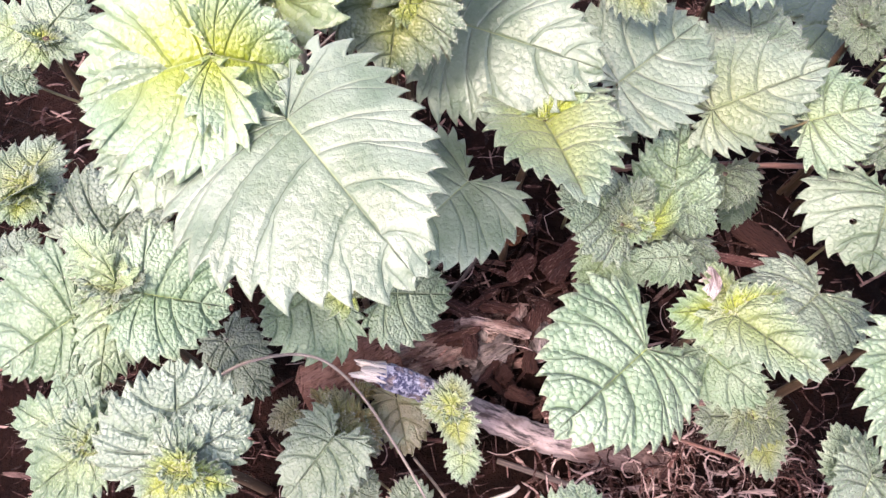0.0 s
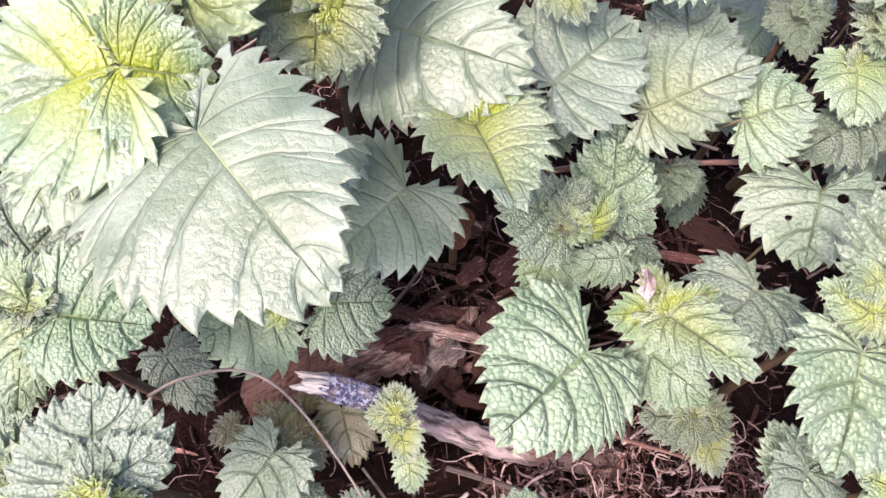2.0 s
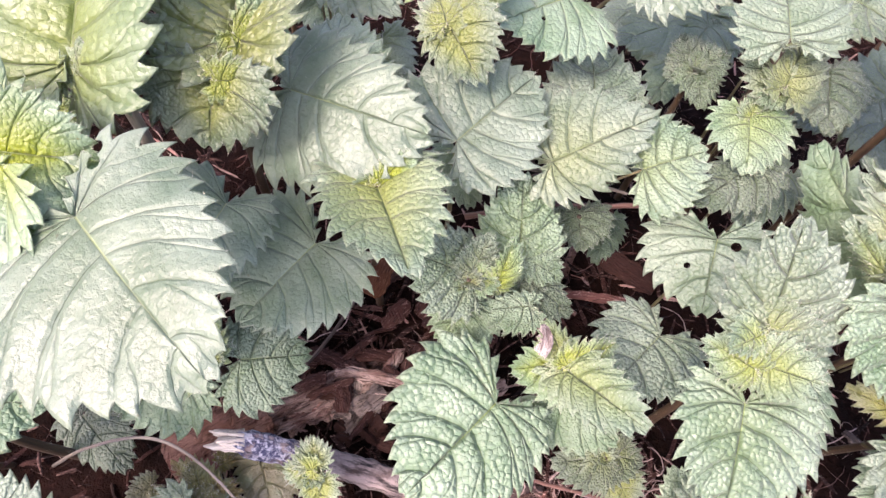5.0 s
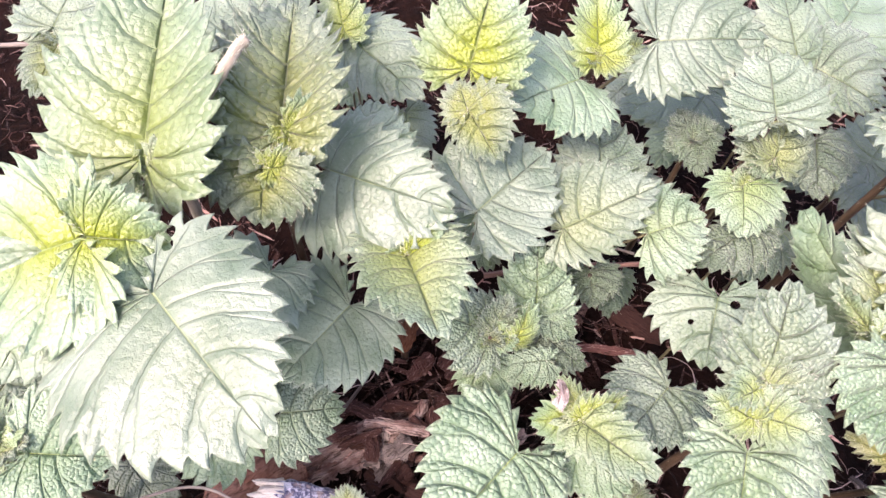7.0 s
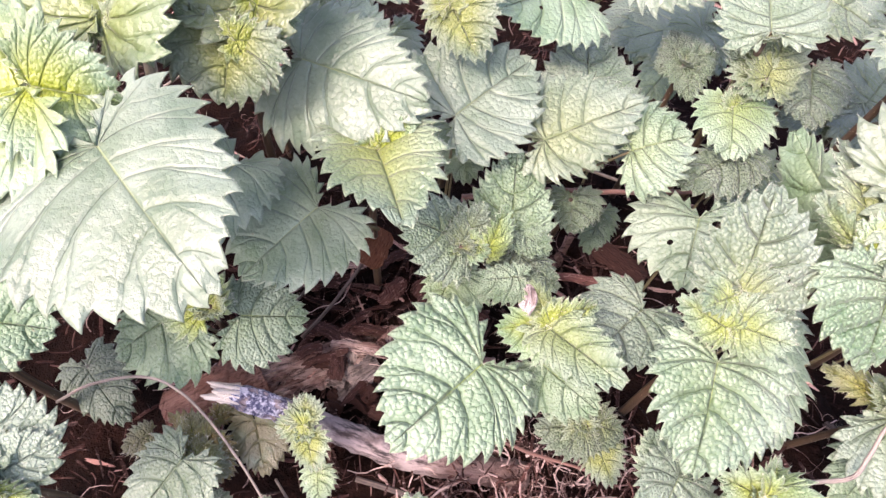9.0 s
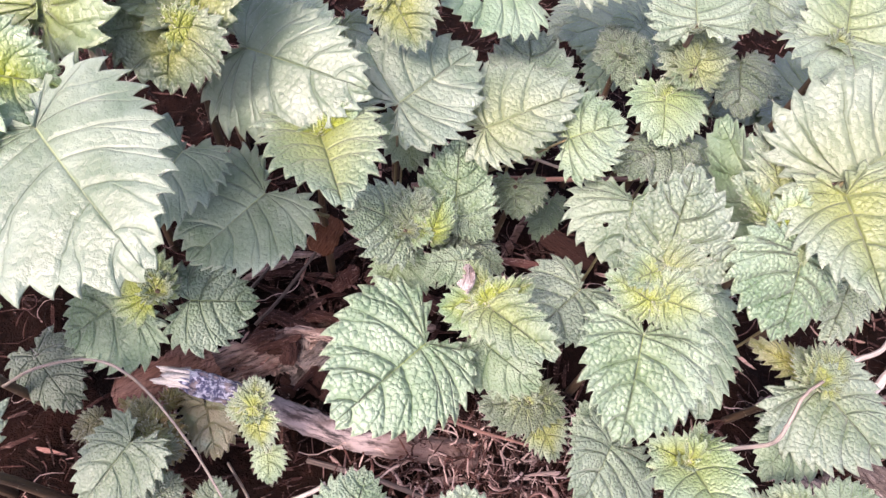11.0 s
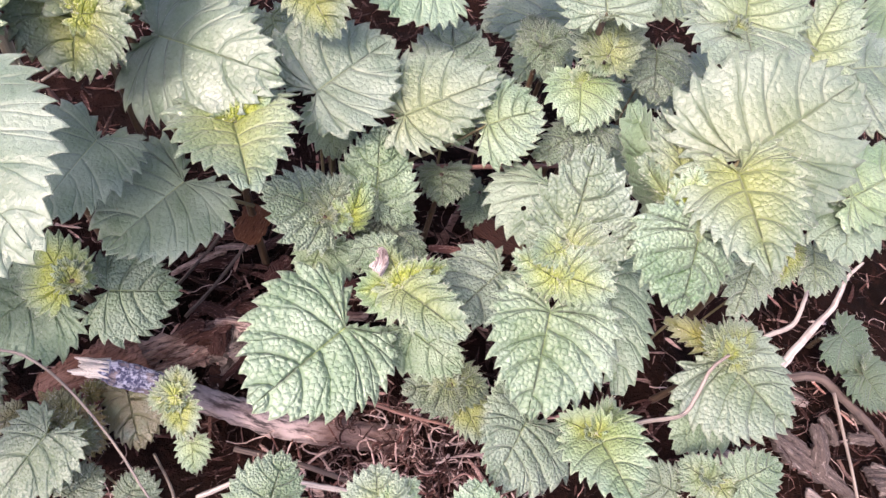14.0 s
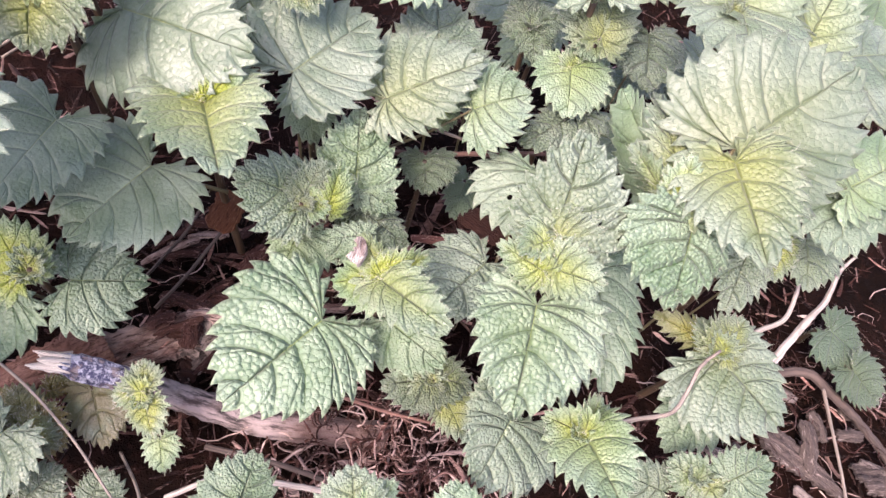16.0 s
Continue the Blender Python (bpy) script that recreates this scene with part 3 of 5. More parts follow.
leaf(plant, (-0.0106, 0.1499, 0.1440), (-15, 61, -99), 0.0155, 0.0068, 0.0065, tone=0.9, fold=0.12, curl=0.1, quilt=0.5)
leaf(plant, (0.0062, 0.1652, 0.1230), (9, 33, -116), 0.0524, 0.0224, 0.0313, tone=0.05, fold=0.05, curl=0.1, quilt=0.35)
leaf(plant, (0.0164, 0.1732, 0.1200), (10, -4, -15), 0.0296, 0.0162, 0.0228, tone=0.1, fold=0.05, curl=0.1, quilt=0.5)

plant = nettle((0.062, 0.197, 0.138), tuft=0, size=0.009, tone=1)
leaf(plant, (0.0623, 0.1989, 0.1400), (41, 1, -23), 0.0383, 0.0229, 0.0230, tone=0.66, fold=0.12, curl=0.1, quilt=0.9)
leaf(plant, (0.0603, 0.1815, 0.1350), (-26, 25, -164), 0.0228, 0.0164, 0.0109, tone=0.85, fold=0.18, curl=0.15, quilt=0.6)
leaf(plant, (0.0597, 0.1805, 0.1360), (17, -15, 7), 0.0142, 0.0090, 0.0060, tone=0.95, fold=0.15, curl=0.1, quilt=0.5)
leaf(plant, (0.0146, 0.2430, 0.1200), (-3, 10, -140), 0.0453, 0.0229, 0.0177, tone=0.15, fold=0.05, curl=0.1, quilt=0.5)
leaf(plant, (0.0117, 0.2428, 0.1250), (32, -20, -3), 0.0298, 0.0113, 0.0108, tone=0.55, fold=0.1, curl=0.05, quilt=0.5)

plant = nettle((0.034, 0.131, 0.115), tuft=0, size=0.009, tone=0.9)
leaf(plant, (0.0336, 0.1307, 0.1130), (17, -2, -167), 0.0380, 0.0200, 0.0200, tone=0.55, fold=0.36, curl=0.12, quilt=0.6, lobe=2.2)
leaf(plant, (0.0345, 0.1317, 0.1140), (44, 40, -24), 0.0151, 0.0037, 0.0095, tone=0.9, fold=0.12, curl=0.05, quilt=0.5)
leaf(plant, (0.0323, 0.1327, 0.1130), (50, -59, 61), 0.0077, 0.0044, 0.0031, tone=0.85, fold=0.2, curl=0.05, quilt=0.5)
leaf(plant, (0.0626, 0.1544, 0.1060), (15, 12, -51), 0.0406, 0.0285, 0.0263, tone=0.05, fold=0.20, curl=0.1, quilt=0.45)
leaf(plant, (0.0093, 0.1277, 0.0830), (-7, 1, 133), 0.0394, 0.0284, 0.0334, tone=0.12, fold=0.04, curl=0.1, quilt=0.3)
leaf(plant, (0.0662, 0.1680, 0.0820), (-5, 1, -174), 0.0252, 0.0133, 0.0118, tone=0.3, fold=0.04, curl=0.1, quilt=0.2, dark_shade=0.2)
leaf(plant, (-0.0201, 0.1385, 0.0960), (-3, -6, 152), 0.0384, 0.0195, 0.0280, tone=0.02, fold=0.05, curl=0.1, quilt=0.25, dark_shade=0.15)

plant = nettle((0.064, 0.110, 0.084), tuft=4, size=0.011, tone=0.6)
leaf(plant, (0.0849, 0.1193, 0.0780), (33, 0, -6), 0.0331, 0.0175, 0.0166, tone=0.15, fold=0.06, curl=0.05, quilt=1)
leaf(plant, (0.0857, 0.1206, 0.0790), (-10, 26, -130), 0.0184, 0.0093, 0.0075, tone=0.1, fold=0.05, curl=0.1, quilt=1)
leaf(plant, (0.0641, 0.1127, 0.0820), (28, -12, 71), 0.0263, 0.0190, 0.0152, tone=0.15, fold=0.05, curl=0.1, quilt=1)
leaf(plant, (0.0636, 0.1122, 0.0800), (-27, -26, 156), 0.0148, 0.0093, 0.0079, tone=0.25, fold=0.08, curl=0.15, quilt=1)
leaf(plant, (0.0654, 0.1116, 0.0820), (18, 52, -106), 0.0107, 0.0061, 0.0080, tone=0.5, fold=0.12, curl=0.1, quilt=0.5)
leaf(plant, (0.0651, 0.1118, 0.0840), (41, 21, -21), 0.0164, 0.0075, 0.0074, tone=0.3, fold=0.1, curl=0.05, quilt=1)
leaf(plant, (0.0741, 0.1078, 0.0820), (69, 20, 5), 0.0205, 0.0036, 0.0068, tone=0.55, fold=0.25, curl=0.1, quilt=0.5)
leaf(plant, (0.0873, 0.1182, 0.0660), (-9, 18, -135), 0.0258, 0.0090, 0.0132, tone=0.08, fold=0.05, curl=0.1, quilt=1, dark_shade=0.4)
leaf(plant, (0.0626, 0.1079, 0.0660), (-32, -13, 156), 0.0192, 0.0183, 0.0099, tone=0.2, fold=0.05, curl=0.1, quilt=0.5)
leaf(plant, (0.0877, 0.1042, 0.0680), (-12, -29, 94), 0.0211, 0.0107, 0.0053, tone=0.02, fold=0.08, curl=0.1, quilt=1)

plant = nettle((0.092, 0.073, 0.094), tuft=1, size=0.009, tone=0.95)
leaf(plant, (0.0918, 0.0743, 0.0900), (-22, -32, 101), 0.0190, 0.0132, 0.0079, tone=0.6, fold=0.1, curl=0.15, quilt=0.5)
leaf(plant, (0.0922, 0.0727, 0.0920), (17, 42, -60), 0.0180, 0.0070, 0.0073, tone=0.9, fold=0.3, curl=0.05, quilt=0.5)
leaf(plant, (0.0915, 0.0710, 0.0920), (12, 17, -134), 0.0301, 0.0100, 0.0095, tone=0.4, fold=0.4, curl=0.12, quilt=0.5)
leaf(plant, (0.0914, 0.0746, 0.0920), (24, -13, 22), 0.0152, 0.0058, 0.0047, tone=0.45, fold=0.25, curl=0.05, quilt=0.5, brown=0.25)
leaf(plant, (0.0705, 0.0684, 0.0670), (1, -15, 130), 0.0447, 0.0276, 0.0330, tone=0.04, fold=0.04, curl=0.08, quilt=0.9)
leaf(plant, (0.1343, 0.0880, 0.0700), (0, 6, 128), 0.0310, 0.0203, 0.0212, tone=0.05, fold=0.05, curl=0.1, quilt=0.9)
leaf(plant, (0.0952, 0.0725, 0.0560), (-8, 19, -134), 0.0292, 0.0130, 0.0167, tone=0.1, fold=0.05, curl=0.1, quilt=0.5)

plant = nettle((0.143, 0.064, 0.112), tuft=0, size=0.012, tone=0.95)
leaf(plant, (0.1467, 0.0730, 0.1160), (38, 5, -17), 0.0345, 0.0150, 0.0217, tone=0.22, fold=0.07, curl=0.05, quilt=0.8, holes=((0.0121, 0.0071, 0.0012),))
leaf(plant, (0.1462, 0.0721, 0.1150), (4, -22, 110), 0.0138, 0.0049, 0.0094, tone=0.5, fold=0.1, curl=0.1, quilt=0.5)
leaf(plant, (0.1473, 0.0723, 0.1160), (-8, 39, -116), 0.0187, 0.0098, 0.0049, tone=0.5, fold=0.1, curl=0.1, quilt=0.5)
leaf(plant, (0.1401, 0.0545, 0.1020), (-16, -5, 163), 0.0360, 0.0263, 0.0193, tone=0.15, fold=0.05, curl=0.12, quilt=0.8)
leaf(plant, (0.1417, 0.0630, 0.1100), (17, -37, 48), 0.0171, 0.0075, 0.0054, tone=0.55, fold=0.2, curl=0.1, quilt=0.5)
leaf(plant, (0.1457, 0.0635, 0.1100), (8, 30, -115), 0.0173, 0.0101, 0.0085, tone=0.5, fold=0.15, curl=0.1, quilt=0.5)
leaf(plant, (0.1795, 0.0815, 0.0720), (-12, 6, 174), 0.0485, 0.0169, 0.0087, tone=0.04, fold=0.05, curl=0.1, quilt=0.5, dark_shade=0.25)
leaf(plant, (0.1552, 0.1158, 0.0920), (-22, 21, 151), 0.0284, 0.0207, 0.0266, tone=0.05, fold=0.05, curl=0.08, quilt=0.5, holes=((0.0082, 0.0116, 0.0012), (-0.0065, 0.0018, 0.0018),))

plant = nettle((0.112, 0.050, 0.048), tuft=3, size=0.008, tone=0.6)
leaf(plant, (0.1112, 0.0510, 0.0460), (0, -27, 95), 0.0195, 0.0132, 0.0087, tone=0.3, fold=0.15, curl=0.12, quilt=0.9, dark_shade=0.4)
leaf(plant, (0.1120, 0.0518, 0.0460), (-19, 15, -106), 0.0191, 0.0087, 0.0103, tone=0.5, fold=0.3, curl=0.12, quilt=0.9, dark_shade=0.35)
leaf(plant, (0.1112, 0.0504, 0.0450), (-33, -15, 175), 0.0134, 0.0079, 0.0079, tone=0.6, fold=0.12, curl=0.1, quilt=0.5)
leaf(plant, (0.1190, 0.0450, 0.0340), (-27, 6, -156), 0.0178, 0.0093, 0.0083, tone=0.85, fold=0.08, curl=0.12, quilt=0.5)

plant = nettle((0.154, 0.018, 0.082), tuft=4, size=0.010, tone=0.8)
leaf(plant, (0.1553, 0.0177, 0.0800), (0, -29, 62), 0.0142, 0.0088, 0.0079, tone=0.6, fold=0.5, curl=0.1, quilt=0.5)
leaf(plant, (0.1559, 0.0188, 0.0800), (0, 31, -42), 0.0141, 0.0071, 0.0085, tone=0.6, fold=0.5, curl=0.1, quilt=0.5)
leaf(plant, (0.1555, 0.0169, 0.0800), (36, 14, -169), 0.0279, 0.0133, 0.0142, tone=0.35, fold=0.3, curl=0.12, quilt=0.5)
leaf(plant, (0.1342, 0.0266, 0.0680), (-6, -36, 149), 0.0243, 0.0305, 0.0173, tone=0.04, fold=0.05, curl=0.1, quilt=0.7)
leaf(plant, (0.1324, 0.0279, 0.0660), (22, -10, 22), 0.0166, 0.0105, 0.0086, tone=0.08, fold=0.05, curl=0.1, quilt=0.5)

plant = nettle((0.218, 0.045, 0.076), tuft=4, size=0.011, tone=0.9)
leaf(plant, (0.2201, 0.0438, 0.0700), (-4, 10, -149), 0.0332, 0.0201, 0.0297, tone=0.2, fold=0.05, curl=0.1, quilt=0.6, dark_shade=0.15)
leaf(plant, (0.2197, 0.0441, 0.0740), (6, 14, -48), 0.0193, 0.0110, 0.0071, tone=0.8, fold=0.12, curl=0.1, quilt=0.5)
leaf(plant, (0.2183, 0.0453, 0.0730), (-4, -7, 5), 0.0150, 0.0073, 0.0089, tone=0.6, fold=0.2, curl=0.1, quilt=0.5)
leaf(plant, (0.2208, 0.0515, 0.0660), (-5, -23, 54), 0.0240, 0.0051, 0.0060, tone=0.6, fold=0.1, curl=0.1, quilt=0.5, brown=0.5)
leaf(plant, (0.2222, 0.0367, 0.0540), (-11, -11, 135), 0.0321, 0.0171, 0.0137, tone=0.05, fold=0.05, curl=0.1, quilt=0.5)

plant = nettle((0.203, 0.004, 0.060), tuft=4, size=0.009, tone=0.4)
leaf(plant, (0.1913, 0.0007, 0.0520), (0, -16, 60), 0.0167, 0.0098, 0.0087, tone=0.15, fold=0.06, curl=0.1, quilt=0.5, dark_shade=0.35)
leaf(plant, (0.2026, 0.0025, 0.0580), (-0, -25, 48), 0.0117, 0.0083, 0.0082, tone=0.35, fold=0.08, curl=0.1, quilt=0.5, dark_shade=0.3)
leaf(plant, (0.2133, 0.0008, 0.0620), (13, 11, -72), 0.0176, 0.0095, 0.0116, tone=0.15, fold=0.06, curl=0.1, quilt=0.5, dark_shade=0.35)
leaf(plant, (0.2058, 0.0022, 0.0580), (0, 16, -161), 0.0117, 0.0101, 0.0079, tone=0.5, fold=0.07, curl=0.1, quilt=0.5, dark_shade=0.25)

plant = nettle((0.194, 0.081, 0.128), tuft=0, size=0.008, tone=0.9)
leaf(plant, (0.2096, 0.0949, 0.1320), (30, 15, -59), 0.0495, 0.0336, 0.0318, tone=0.3, fold=0.05, curl=0.08, quilt=0.4, dark_shade=0.2)
leaf(plant, (0.2050, 0.0870, 0.1340), (3, 22, 177), 0.0368, 0.0174, 0.0199, tone=0.55, fold=0.2, curl=0.2, quilt=0.5)
leaf(plant, (0.1936, 0.0931, 0.1120), (13, -80, -5), 0.0499, 0.0205, 0.0107, tone=0.2, fold=0.1, curl=0.05, quilt=0.5)
leaf(plant, (0.1911, 0.0891, 0.1240), (9, -3, -4), 0.0368, 0.0094, 0.0105, tone=0.55, fold=0.2, curl=0.05, quilt=0.5)
leaf(plant, (0.1869, 0.0765, 0.1220), (18, -57, 9), 0.0294, 0.0046, 0.0052, tone=0.5, fold=0.3, curl=0.1, quilt=0.5)
leaf(plant, (0.1884, 0.0806, 0.1260), (36, -7, -25), 0.0136, 0.0071, 0.0045, tone=0.6, fold=0.15, curl=0.05, quilt=0.5)
leaf(plant, (0.1914, 0.0718, 0.1220), (-33, -6, 168), 0.0295, 0.0157, 0.0243, tone=0.04, fold=0.06, curl=0.12, quilt=1)
leaf(plant, (0.2306, 0.0794, 0.0980), (-28, -4, 158), 0.0301, 0.0130, 0.0092, tone=0.15, fold=0.06, curl=0.1, quilt=0.8)
leaf(plant, (0.2563, 0.0843, 0.0840), (-21, -0, 152), 0.0165, 0.0064, 0.0073, tone=0.7, fold=0.06, curl=0.1, quilt=0.5)

plant = nettle((0.255, 0.089, 0.118), tuft=3, size=0.012, tone=0.5)
leaf(plant, (0.2593, 0.0881, 0.1160), (-19, 2, 173), 0.0252, 0.0198, 0.0185, tone=0.02, fold=0.06, curl=0.1, quilt=0.3, dark_shade=0.2)
leaf(plant, (0.2716, 0.0889, 0.0800), (-16, -2, 172), 0.0222, 0.0170, 0.0095, tone=0.25, fold=0.06, curl=0.1, quilt=0.5)
leaf(plant, (0.2590, 0.0865, 0.1200), (7, 10, -68), 0.0400, 0.0193, 0.0127, tone=0.2, fold=0.06, curl=0.1, quilt=0.5)

plant = nettle((0.223, 0.147, 0.145), tuft=4, size=0.012, tone=0.8)
leaf(plant, (0.2274, 0.1525, 0.1440), (3, 2, 167), 0.0350, 0.0252, 0.0236, tone=0.12, fold=0.06, curl=0.1, quilt=0.5)
leaf(plant, (0.2262, 0.1525, 0.1440), (6, -13, 89), 0.0189, 0.0143, 0.0127, tone=0.35, fold=0.08, curl=0.1, quilt=0.5)
leaf(plant, (0.2276, 0.1530, 0.1450), (28, 0, -13), 0.0357, 0.0175, 0.0223, tone=0.3, fold=0.2, curl=0.05, quilt=0.5)
leaf(plant, (0.2497, 0.1366, 0.1380), (28, 1, -38), 0.0379, 0.0110, 0.0151, tone=0.4, fold=0.15, curl=0.05, quilt=0.5)
leaf(plant, (0.2967, 0.1571, 0.1180), (11, 8, -92), 0.0328, 0.0222, 0.0367, tone=0.02, fold=0.05, curl=0.1, quilt=0.5)

plant = nettle((0.164, 0.189, 0.104), tuft=5, size=0.011, tone=0.2)
leaf(plant, (0.1649, 0.1920, 0.1020), (-8, -15, 107), 0.0141, 0.0094, 0.0097, tone=0.12, fold=0.06, curl=0.1, quilt=1, dark_shade=0.35)
leaf(plant, (0.1649, 0.1920, 0.1020), (-18, -3, -177), 0.0193, 0.0107, 0.0101, tone=0.12, fold=0.06, curl=0.1, quilt=1, dark_shade=0.35)
leaf(plant, (0.1649, 0.1920, 0.1020), (8, 17, -81), 0.0154, 0.0100, 0.0108, tone=0.12, fold=0.06, curl=0.1, quilt=1, dark_shade=0.35)
leaf(plant, (0.1649, 0.1920, 0.1020), (26, -6, 18), 0.0139, 0.0105, 0.0083, tone=0.12, fold=0.06, curl=0.1, quilt=1, dark_shade=0.35)

plant = nettle((0.183, 0.164, 0.120), tuft=0, size=0.014, tone=0.6)
leaf(plant, (0.1836, 0.1667, 0.1160), (36, -35, 20), 0.0210, 0.0091, 0.0072, tone=0.4, fold=0.25, curl=0.05, quilt=0.5)
leaf(plant, (0.1848, 0.1644, 0.1180), (26, 15, -23), 0.0287, 0.0099, 0.0120, tone=0.5, fold=0.2, curl=0.05, quilt=0.5)
leaf(plant, (0.1831, 0.1650, 0.1160), (-50, 18, -179), 0.0082, 0.0072, 0.0077, tone=0.4, fold=0.1, curl=0.1, quilt=0.5)
leaf(plant, (0.2180, 0.1839, 0.1040), (-12, -2, 168), 0.0282, 0.0177, 0.0192, tone=0, fold=0.05, curl=0.1, quilt=0.9, dark_shade=0.35)
leaf(plant, (0.1751, 0.1596, 0.1060), (-16, -5, 171), 0.0225, 0.0178, 0.0160, tone=0.3, fold=0.06, curl=0.12, quilt=0.5)
leaf(plant, (0.1751, 0.1596, 0.1060), (29, 24, -19), 0.0091, 0.0068, 0.0075, tone=0.5, fold=0.1, curl=0.1, quilt=0.5)

plant = nettle((0.099, 0.149, 0.096), tuft=2, size=0.008, tone=0.6)
leaf(plant, (0.0982, 0.1491, 0.0980), (17, 15, -70), 0.0433, 0.0260, 0.0169, tone=0.35, fold=0.05, curl=0.08, quilt=0.5)
leaf(plant, (0.1226, 0.1770, 0.0920), (15, -1, -5), 0.0381, 0.0209, 0.0219, tone=0.03, fold=0.05, curl=0.1, quilt=0.8)
leaf(plant, (0.1326, 0.1445, 0.0970), (22, 8, -82), 0.0245, 0.0232, 0.0218, tone=0.22, fold=0.05, curl=0.12, quilt=0.6)
leaf(plant, (0.1227, 0.1591, 0.0840), (-32, 2, -168), 0.0114, 0.0091, 0.0116, tone=0.45, fold=0.06, curl=0.1, quilt=0.5)
leaf(plant, (0.1805, 0.1478, 0.0920), (-4, -12, 119), 0.0315, 0.0152, 0.0098, tone=0.08, fold=0.06, curl=0.1, quilt=1)

plant = nettle((0.120, 0.217, 0.128), tuft=5, size=0.010, tone=0.85)
leaf(plant, (0.1211, 0.2183, 0.1280), (44, 1, 3), 0.0316, 0.0118, 0.0132, tone=0.65, fold=0.2, curl=0.05, quilt=0.5)
leaf(plant, (0.1227, 0.2168, 0.1280), (6, 23, -71), 0.0211, 0.0099, 0.0097, tone=0.85, fold=0.15, curl=0.1, quilt=0.5)
leaf(plant, (0.1116, 0.2092, 0.1220), (10, -15, 116), 0.0363, 0.0265, 0.0294, tone=0.05, fold=0.05, curl=0.1, quilt=0.5, holes=((-0.0049, 0.0177, 0.0010),))
leaf(plant, (0.1449, 0.2163, 0.1350), (14, 21, -99), 0.0429, 0.0318, 0.0260, tone=0.05, fold=0.05, curl=0.1, quilt=0.5)

plant = nettle((0.180, 0.172, 0.134), tuft=3, size=0.010, tone=0.7)
leaf(plant, (0.1797, 0.1716, 0.1340), (25, -9, -7), 0.0292, 0.0187, 0.0215, tone=0.08, fold=0.06, curl=0.1, quilt=0.5)
leaf(plant, (0.2132, 0.2032, 0.1280), (-4, 12, -132), 0.0311, 0.0287, 0.0178, tone=0.15, fold=0.05, curl=0.1, quilt=0.7)
leaf(plant, (0.2055, 0.2086, 0.1300), (22, -7, -3), 0.0408, 0.0172, 0.0118, tone=0.12, fold=0.06, curl=0.05, quilt=0.5)
leaf(plant, (0.2249, 0.2181, 0.1300), (13, 7, -42), 0.0456, 0.0174, 0.0271, tone=0.02, fold=0.05, curl=0.1, quilt=0.5)

plant = nettle((0.117, 0.146, 0.064), tuft=2, size=0.006, tone=0.2)
leaf(plant, (0.1174, 0.1479, 0.0620), (-21, -1, 179), 0.0167, 0.0149, 0.0115, tone=0.1, fold=0.06, curl=0.1, quilt=1, dark_shade=0.3)

plant = nettle((-0.029, 0.091, 0.074), tuft=4, size=0.013, tone=0.95)
leaf(plant, (-0.0316, 0.0915, 0.0700), (10, -17, 32), 0.0250, 0.0146, 0.0116, tone=0.8, fold=0.08, curl=0.1, quilt=0.5, dark_shade=0.3)
leaf(plant, (-0.0300, 0.0928, 0.0700), (-34, 42, -99), 0.0096, 0.0065, 0.0054, tone=0.85, fold=0.12, curl=0.1, quilt=0.5)
leaf(plant, (-0.0212, 0.0939, 0.0580), (-20, 27, -93), 0.0266, 0.0160, 0.0211, tone=0.1, fold=0.06, curl=0.1, quilt=0.6, dark_shade=0.25)
leaf(plant, (-0.0474, 0.0960, 0.0560), (-17, -16, 124), 0.0286, 0.0277, 0.0159, tone=0.15, fold=0.06, curl=0.1, quilt=0.5, dark_shade=0.3)

plant = nettle((0.004, 0.054, 0.040), tuft=4, size=0.008, tone=0.9)
leaf(plant, (0.0041, 0.0578, 0.0400), (12, -10, 5), 0.0100, 0.0079, 0.0069, tone=0.7, fold=0.12, curl=0.1, quilt=0.5)
leaf(plant, (0.0032, 0.0556, 0.0400), (-20, -25, 94), 0.0131, 0.0070, 0.0050, tone=0.7, fold=0.12, curl=0.1, quilt=0.5)
leaf(plant, (0.0049, 0.0505, 0.0380), (-19, 13, -173), 0.0124, 0.0079, 0.0065, tone=0.9, fold=0.1, curl=0.1, quilt=0.5)
leaf(plant, (0.0076, 0.0408, 0.0240), (-28, 0, -178), 0.0127, 0.0069, 0.0065, tone=0.3, fold=0.06, curl=0.1, quilt=0.5)

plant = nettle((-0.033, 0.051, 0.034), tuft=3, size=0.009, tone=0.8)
leaf(plant, (-0.0584, 0.0562, 0.0300), (-4, -7, 119), 0.0115, 0.0067, 0.0056, tone=0.6, fold=0.12, curl=0.15, quilt=0.6, brown=0.7, dark_shade=0.4)
leaf(plant, (-0.0395, 0.0531, 0.0320), (8, -3, 20), 0.0114, 0.0063, 0.0079, tone=0.7, fold=0.15, curl=0.1, quilt=0.6, brown=0.7, dark_shade=0.35)
leaf(plant, (-0.0381, 0.0472, 0.0340), (-5, 7, -122), 0.0160, 0.0065, 0.0065, tone=0.9, fold=0.12, curl=0.1, quilt=0.6, brown=0.55, dark_shade=0.25)
leaf(plant, (-0.0399, 0.0463, 0.0300), (-5, -7, 125), 0.0101, 0.0047, 0.0049, tone=0.6, fold=0.1, curl=0.1, quilt=0.6, brown=0.8, dark_shade=0.4)
leaf(plant, (-0.0337, 0.0503, 0.0320), (-16, 14, -147), 0.0148, 0.0076, 0.0103, tone=0.75, fold=0.06, curl=0.1, quilt=0.5, brown=1, dark_shade=0.35)
